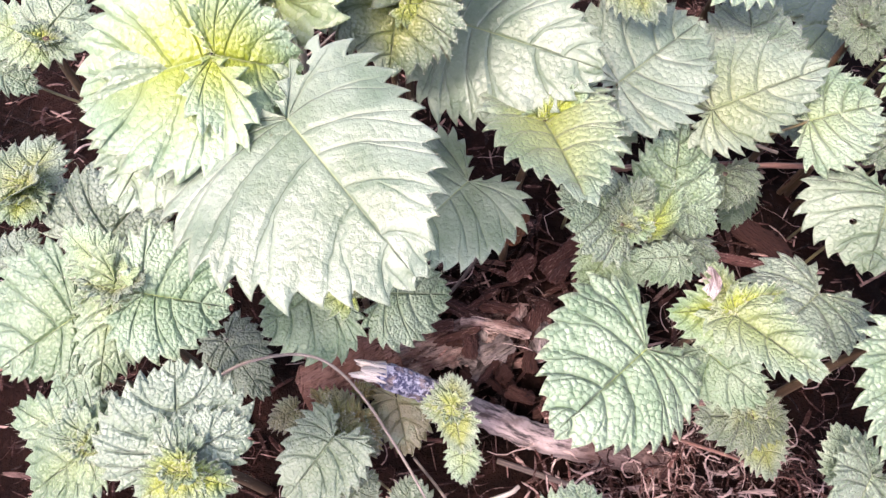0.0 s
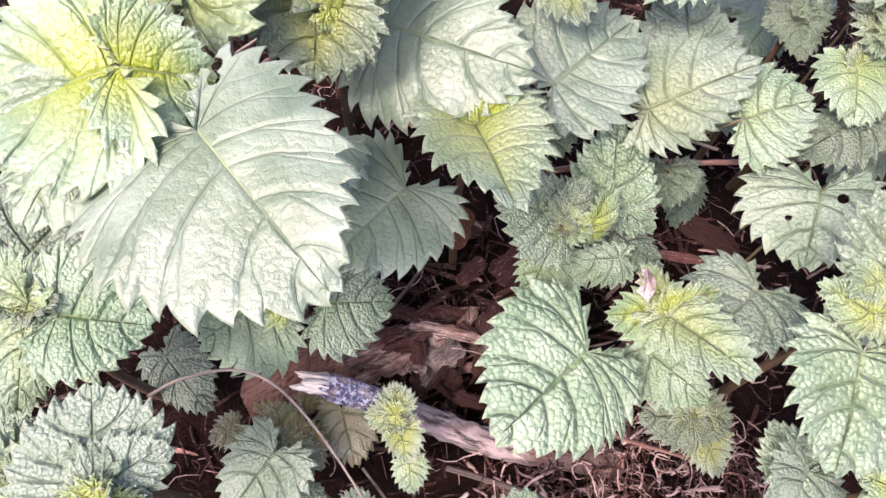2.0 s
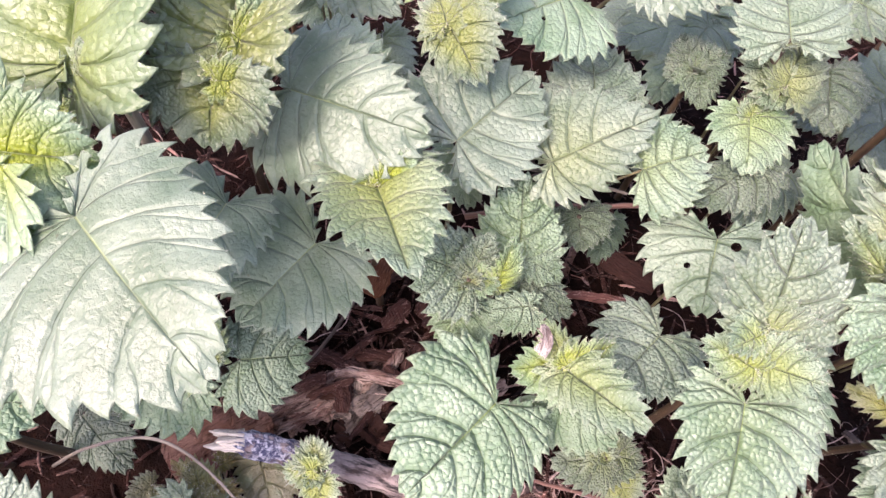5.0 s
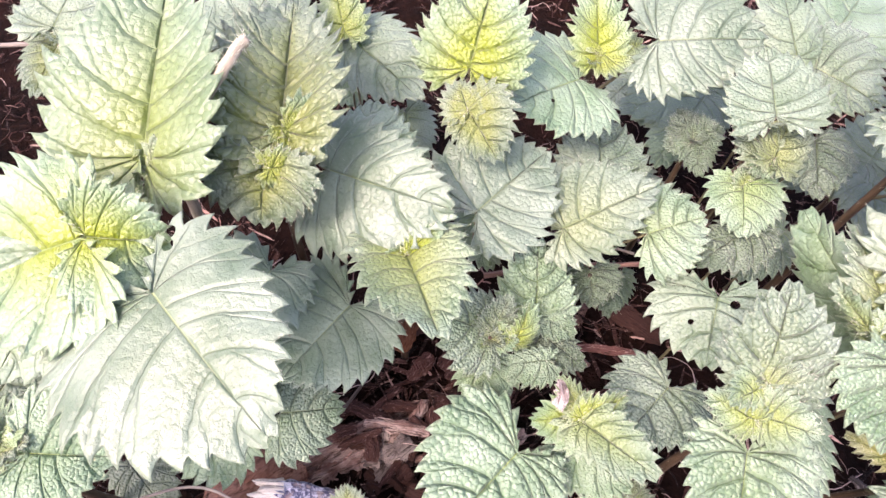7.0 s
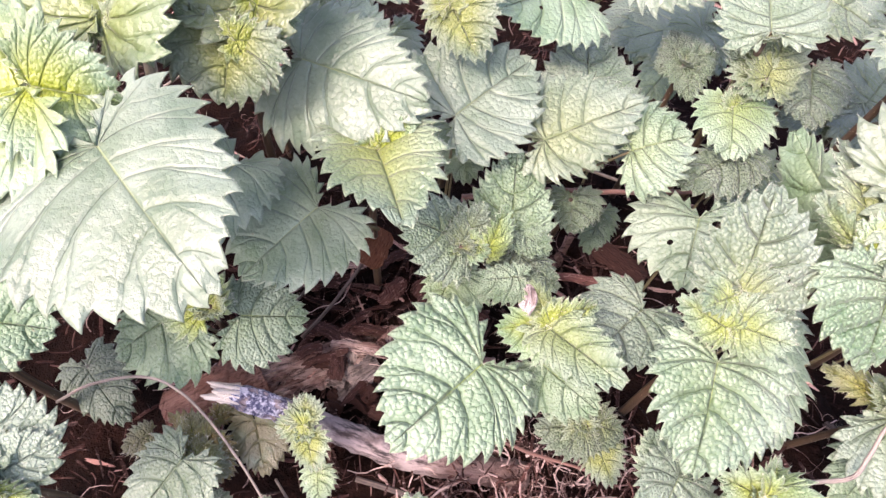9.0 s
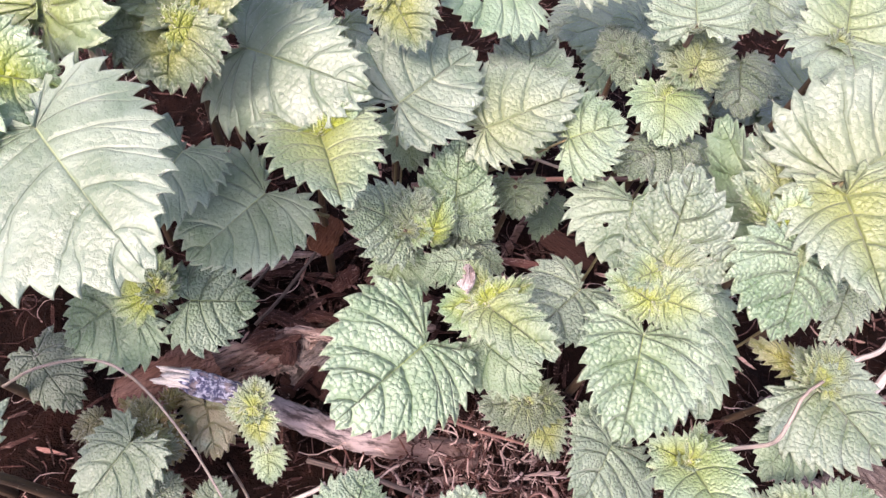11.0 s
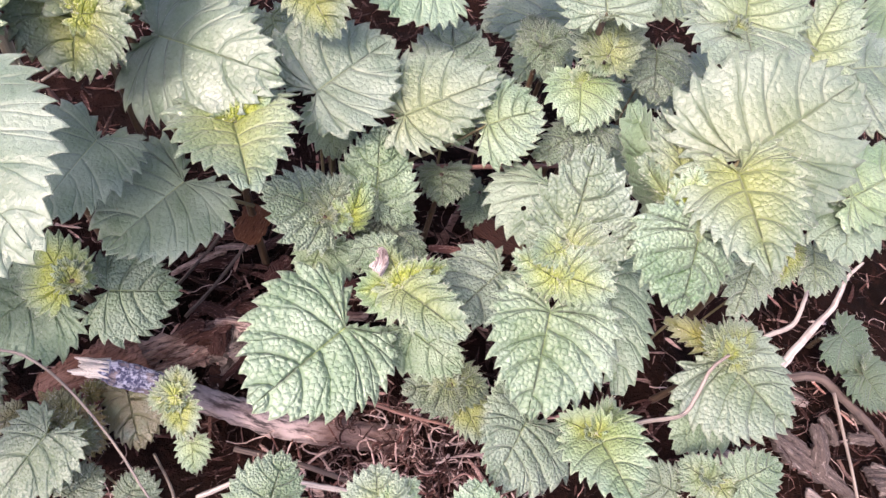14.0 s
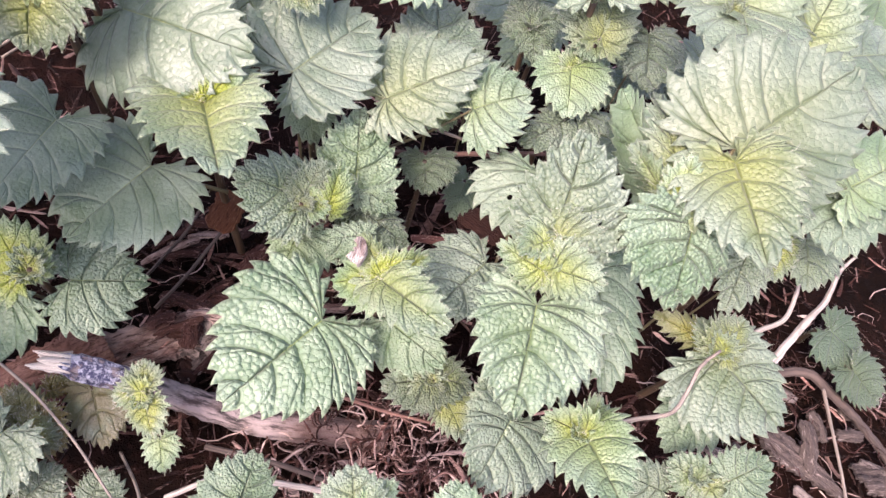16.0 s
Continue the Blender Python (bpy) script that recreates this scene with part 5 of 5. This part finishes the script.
rod("rootlet", "thin pale curving root over the nettle leaves", "root", STRAW, [(0.168, 0.021, 0.060), (0.176, 0.023, 0.068), (0.193, 0.024, 0.070), (0.200, 0.030, 0.073), (0.206, 0.038, 0.078), (0.215, 0.043, 0.079)], 0.0009, 0.0006, 36, 8, 0.05, 22)
rod("bleached_stalk", "thick bleached dead plant stalk", "dead stalk", BLEACHED, [(0.236, 0.033, 0.040), (0.249, 0.043, 0.058), (0.267, 0.056, 0.061), (0.284, 0.068, 0.063), (0.293, 0.079, 0.067), (0.300, 0.084, 0.072)], 0.0021, 0.0006, 36, 10, 0.12, 23)
rod("bleached_stalk", "thin bleached side stalk with a broken tip", "dead stalk", BLEACHED, [(0.240, 0.050, 0.050), (0.249, 0.057, 0.058), (0.264, 0.062, 0.059), (0.275, 0.075, 0.061), (0.277, 0.080, 0.064)], 0.0013, 0.0007, 28, 8, 0.12, 24)
rod("brown_root", "thick brown root arching over the soil", "root", ROOTY, [(0.272, 0.052, -0.004), (0.288, 0.053, 0.010), (0.304, 0.051, 0.013), (0.312, 0.041, 0.012), (0.324, 0.027, 0.008), (0.336, 0.005, 0.003), (0.342, -0.015, -0.006)], 0.0024, 0.0018, 44, 14, 0.10, 25)
rod("twig", "thin grey twig lying on the soil", "twig", STRAW, [(0.305, 0.042, 0.017), (0.304, 0.020, 0.012), (0.302, 0.002, 0.009), (0.300, -0.018, 0.004)], 0.0008, 0.0006, 24, 7, 0.1, 26, STALKS)
rod("twig", "thin reddish twig over fibrous litter", "twig", RUDDY, [(0.070, 0.052, 0.036), (0.094, 0.044, 0.029), (0.114, 0.038, 0.026), (0.122, 0.035, 0.020)], 0.0008, 0.0006, 24, 7, 0.06, 27, STALKS)
rod("grass_stalk", "straight pale straw between nettle leaves", "grass stalk", STRAW, [(0.090, 0.166, 0.072), (0.114, 0.161, 0.070), (0.138, 0.153, 0.067)], 0.0008, 0.0007, 20, 7, 0.04, 28, STALKS)
rod("twig", "reddish leafless stalk lying across the bed", "twig", RUDDY, [(0.070, 0.156, 0.050), (0.098, 0.154, 0.058), (0.117, 0.153, 0.059), (0.146, 0.150, 0.062), (0.196, 0.152, 0.060)], 0.0014, 0.0011, 30, 8, 0.06, 29, STALKS)
rod("twig", "brown twig lying on dark soil", "twig", ROOTY, [(-0.016, 0.117, 0.006), (0.004, 0.141, 0.012), (0.012, 0.156, 0.014)], 0.0009, 0.0008, 20, 7, 0.1, 30, STALKS)
rod("twig", "long brown twig leaning on bark", "twig", ROOTY, [(-0.006, 0.106, 0.006), (0.010, 0.123, 0.012), (0.026, 0.146, 0.016), (0.034, 0.158, 0.012)], 0.0010, 0.0008, 20, 7, 0.1, 31, STALKS)
rod("twig", "pale brown twig in fibrous litter", "twig", ROOTY, [(0.022, 0.040, 0.012), (0.050, 0.030, 0.016), (0.068, 0.022, 0.018), (0.085, 0.014, 0.010)], 0.0012, 0.0010, 24, 7, 0.1, 32, STALKS)
rod("twig", "bleached twig by the bottom nettle", "twig", BLEACHED, [(0.044, 0.024, 0.018), (0.070, 0.017, 0.020), (0.088, 0.012, 0.016)], 0.0013, 0.0010, 20, 7, 0.1, 33, STALKS)
rod("twig", "short bleached twig on litter", "twig", BLEACHED, [(0.008, 0.022, 0.010), (0.025, 0.027, 0.014), (0.030, 0.030, 0.014)], 0.0012, 0.0008, 14, 7, 0.1, 34, STALKS)
rod("twig", "thin upright straw by the grass stalk", "twig", STRAW, [(-0.012, 0.042, 0.006), (0.000, 0.026, 0.022), (0.006, 0.016, 0.032)], 0.0006, 0.0005, 16, 6, 0.05, 35, STALKS)
rod("twig", "dark reddish twig under the nettles", "twig", RUDDY, [(0.106, 0.139, 0.010), (0.112, 0.130, 0.014), (0.121, 0.119, 0.018)], 0.0012, 0.0010, 16, 7, 0.08, 36, STALKS)

STUB = [(-0.058, 0.185, -0.005), (-0.056, 0.176, 0.080), (-0.0486, 0.1704, 0.130), (-0.0363, 0.166, 0.150), (-0.0293, 0.1684, 0.160), (-0.0223, 0.1697, 0.168), (-0.0173, 0.1751, 0.172), (-0.0135, 0.1785, 0.174)]
stub = rod("bristly_shoot", "thick pinkish bare nettle shoot with stiff bristles", "nettle shoot", PINK, STUB, 0.0024, 0.0019, 40, 12, 0.03, 37)
rod("grass_stalk", "dry pale stalk among the nettles", "grass stalk", STRAW, [(-0.170, 0.276, 0.098), (-0.140, 0.273, 0.100), (-0.110, 0.269, 0.099)], 0.0012, 0.0010, 16, 7, 0.05, 38, STALKS)
rod("twig", "thin twig in the shade under a nettle", "twig", STRAW, [(-0.076, 0.217, 0.056), (-0.060, 0.228, 0.060), (-0.046, 0.236, 0.062)], 0.0007, 0.0005, 16, 6, 0.05, 39, STALKS)
rod("twig", "thin crooked twig under a nettle", "twig", STRAW, [(-0.070, 0.210, 0.058), (-0.056, 0.224, 0.060), (-0.046, 0.236, 0.063)], 0.0006, 0.0005, 16, 6, 0.05, 40, STALKS)


def shoot_bristles():
    rng = np.random.RandomState(77)
    line = smooth_line(STUB, 40)
    verts, faces = [], []
    for k in range(170):
        p = Vector(line[rng.randint(14, 40)])
        way = Vector((rng.normal(), rng.normal(), rng.normal())).normalized()
        root, tip = p + way * 0.0022, p + way * rng.uniform(0.0040, 0.0065)
        a = way.orthogonal().normalized() * 0.00011
        c = way.cross(a)
        n = len(verts)
        verts += [root + a, root - a * 0.5 + c * 0.87, root - a * 0.5 - c * 0.87, tip]
        faces += [(n, n + 1, n + 3), (n + 1, n + 2, n + 3), (n + 2, n, n + 3)]
    tagged(part("bristles", mesh_of("bristles", verts, faces, HAIR), stub, "fine pale stinging hairs"), kind="stuff")


shoot_bristles()


def scatter_flakes(name, label, category, count, box, size, material, seed, lift=0.004):
    """Loose flakes of bark and leaf too many to count."""
    rng = np.random.RandomState(seed)
    verts, faces = [], []
    for _ in range(count):
        x, y = rng.uniform(box[0], box[2]), rng.uniform(box[1], box[3])
        ln = size * rng.uniform(0.35, 1.0) * (1.6 if rng.rand() < 0.12 else 1)
        v, f = flake(rng, ln, ln * rng.uniform(0.03, 0.17), ln * rng.uniform(0.02, 0.06), rng.uniform(-0.8, 1.2), 1.6, 7, 4, 0.0006)
        m = np.array(Euler((rng.normal(0, 0.35), rng.normal(0, 0.35), rng.uniform(0, 6.28))).to_matrix())
        v = np.asarray(v) @ m.T + (x, y, heap(x, y) + abs(rng.normal(0, lift)) + 0.001)
        faces += [tuple(i + len(verts) for i in q) for q in f]
        verts += [tuple(p) for p in v]
    ob = new(name, mesh_of(name, verts, faces, material, None, False))
    return tagged(ob, label, category, kind="stuff")


def scatter_fibres(name, label, category, count, box, length, radius, material, seed, lift=0.01):
    """Thin curling roots and fibres too many to count."""
    rng = np.random.RandomState(seed)
    verts, faces, run = [], [], []
    for _ in range(count):
        x, y, a = rng.uniform(box[0], box[2]), rng.uniform(box[1], box[3]), rng.uniform(0, 6.28)
        z = heap(x, y) + abs(rng.normal(0, lift)) + 0.001
        ln = length * rng.uniform(0.3, 1.2)
        turn, p, line = rng.normal(0, 0.9), np.array((x, y, z)), []
        for k in range(8):
            line.append(p.copy())
            a += turn * 0.5 + rng.normal(0, 0.25)
            p += ln / 7 * np.array((math.cos(a), math.sin(a), rng.normal(0, 0.28)))
            p[2] = max(p[2], 0.0)
        r = radius * rng.uniform(0.4, 1.3)
        v, f, u = tube_data(line, np.linspace(r, r * 0.5, 8), 4, 0, rng, rng.uniform(0.2, 0.8))
        faces += [tuple(i + len(verts) for i in q) for q in f]
        verts += [tuple(q) for q in v]
        run += u
    ob = new(name, mesh_of(name, verts, faces, material, {"run": run}))
    return tagged(ob, label, category, kind="stuff")


scatter_flakes("bark_litter", "dark reddish-brown shredded bark litter on soil", "litter", 7000, (-0.32, -0.04, 0.50, 0.52), 0.012, CHIPS, 41)
scatter_flakes("bark_litter", "coarse dark bark chips between the stick and nettles", "litter", 260, (-0.02, 0.05, 0.16, 0.16), 0.020, CHIPS, 42, 0.005)
scatter_flakes("leaf_litter", "brown crumbled dry leaf bits on soil", "litter", 220, (-0.2, -0.03, 0.40, 0.30), 0.011, BARK, 43, 0.006)
scatter_fibres("root_fibres", "fine brown root fibres tangled over the soil", "litter", 1100, (-0.25, -0.03, 0.44, 0.42), 0.030, 0.00028, FIBRES, 44, 0.006)
scatter_fibres("dry_fibres", "pinkish dry shredded fibres heaped on soil", "litter", 560, (0.060, -0.004, 0.150, 0.054), 0.017, 0.00055, FIBRES, 45, 0.011)
scatter_fibres("dry_fibres", "brown dry fibres and rootlets beside the brown root", "litter", 70, (0.26, -0.02, 0.36, 0.06), 0.030, 0.0004, FIBRES, 46, 0.006)
scatter_flakes("dry_fibres", "curled pinkish strips of shredded bark heaped on soil", "litter", 300, (0.030, 0.0, 0.150, 0.056), 0.011, FIBRES, 47, 0.010)
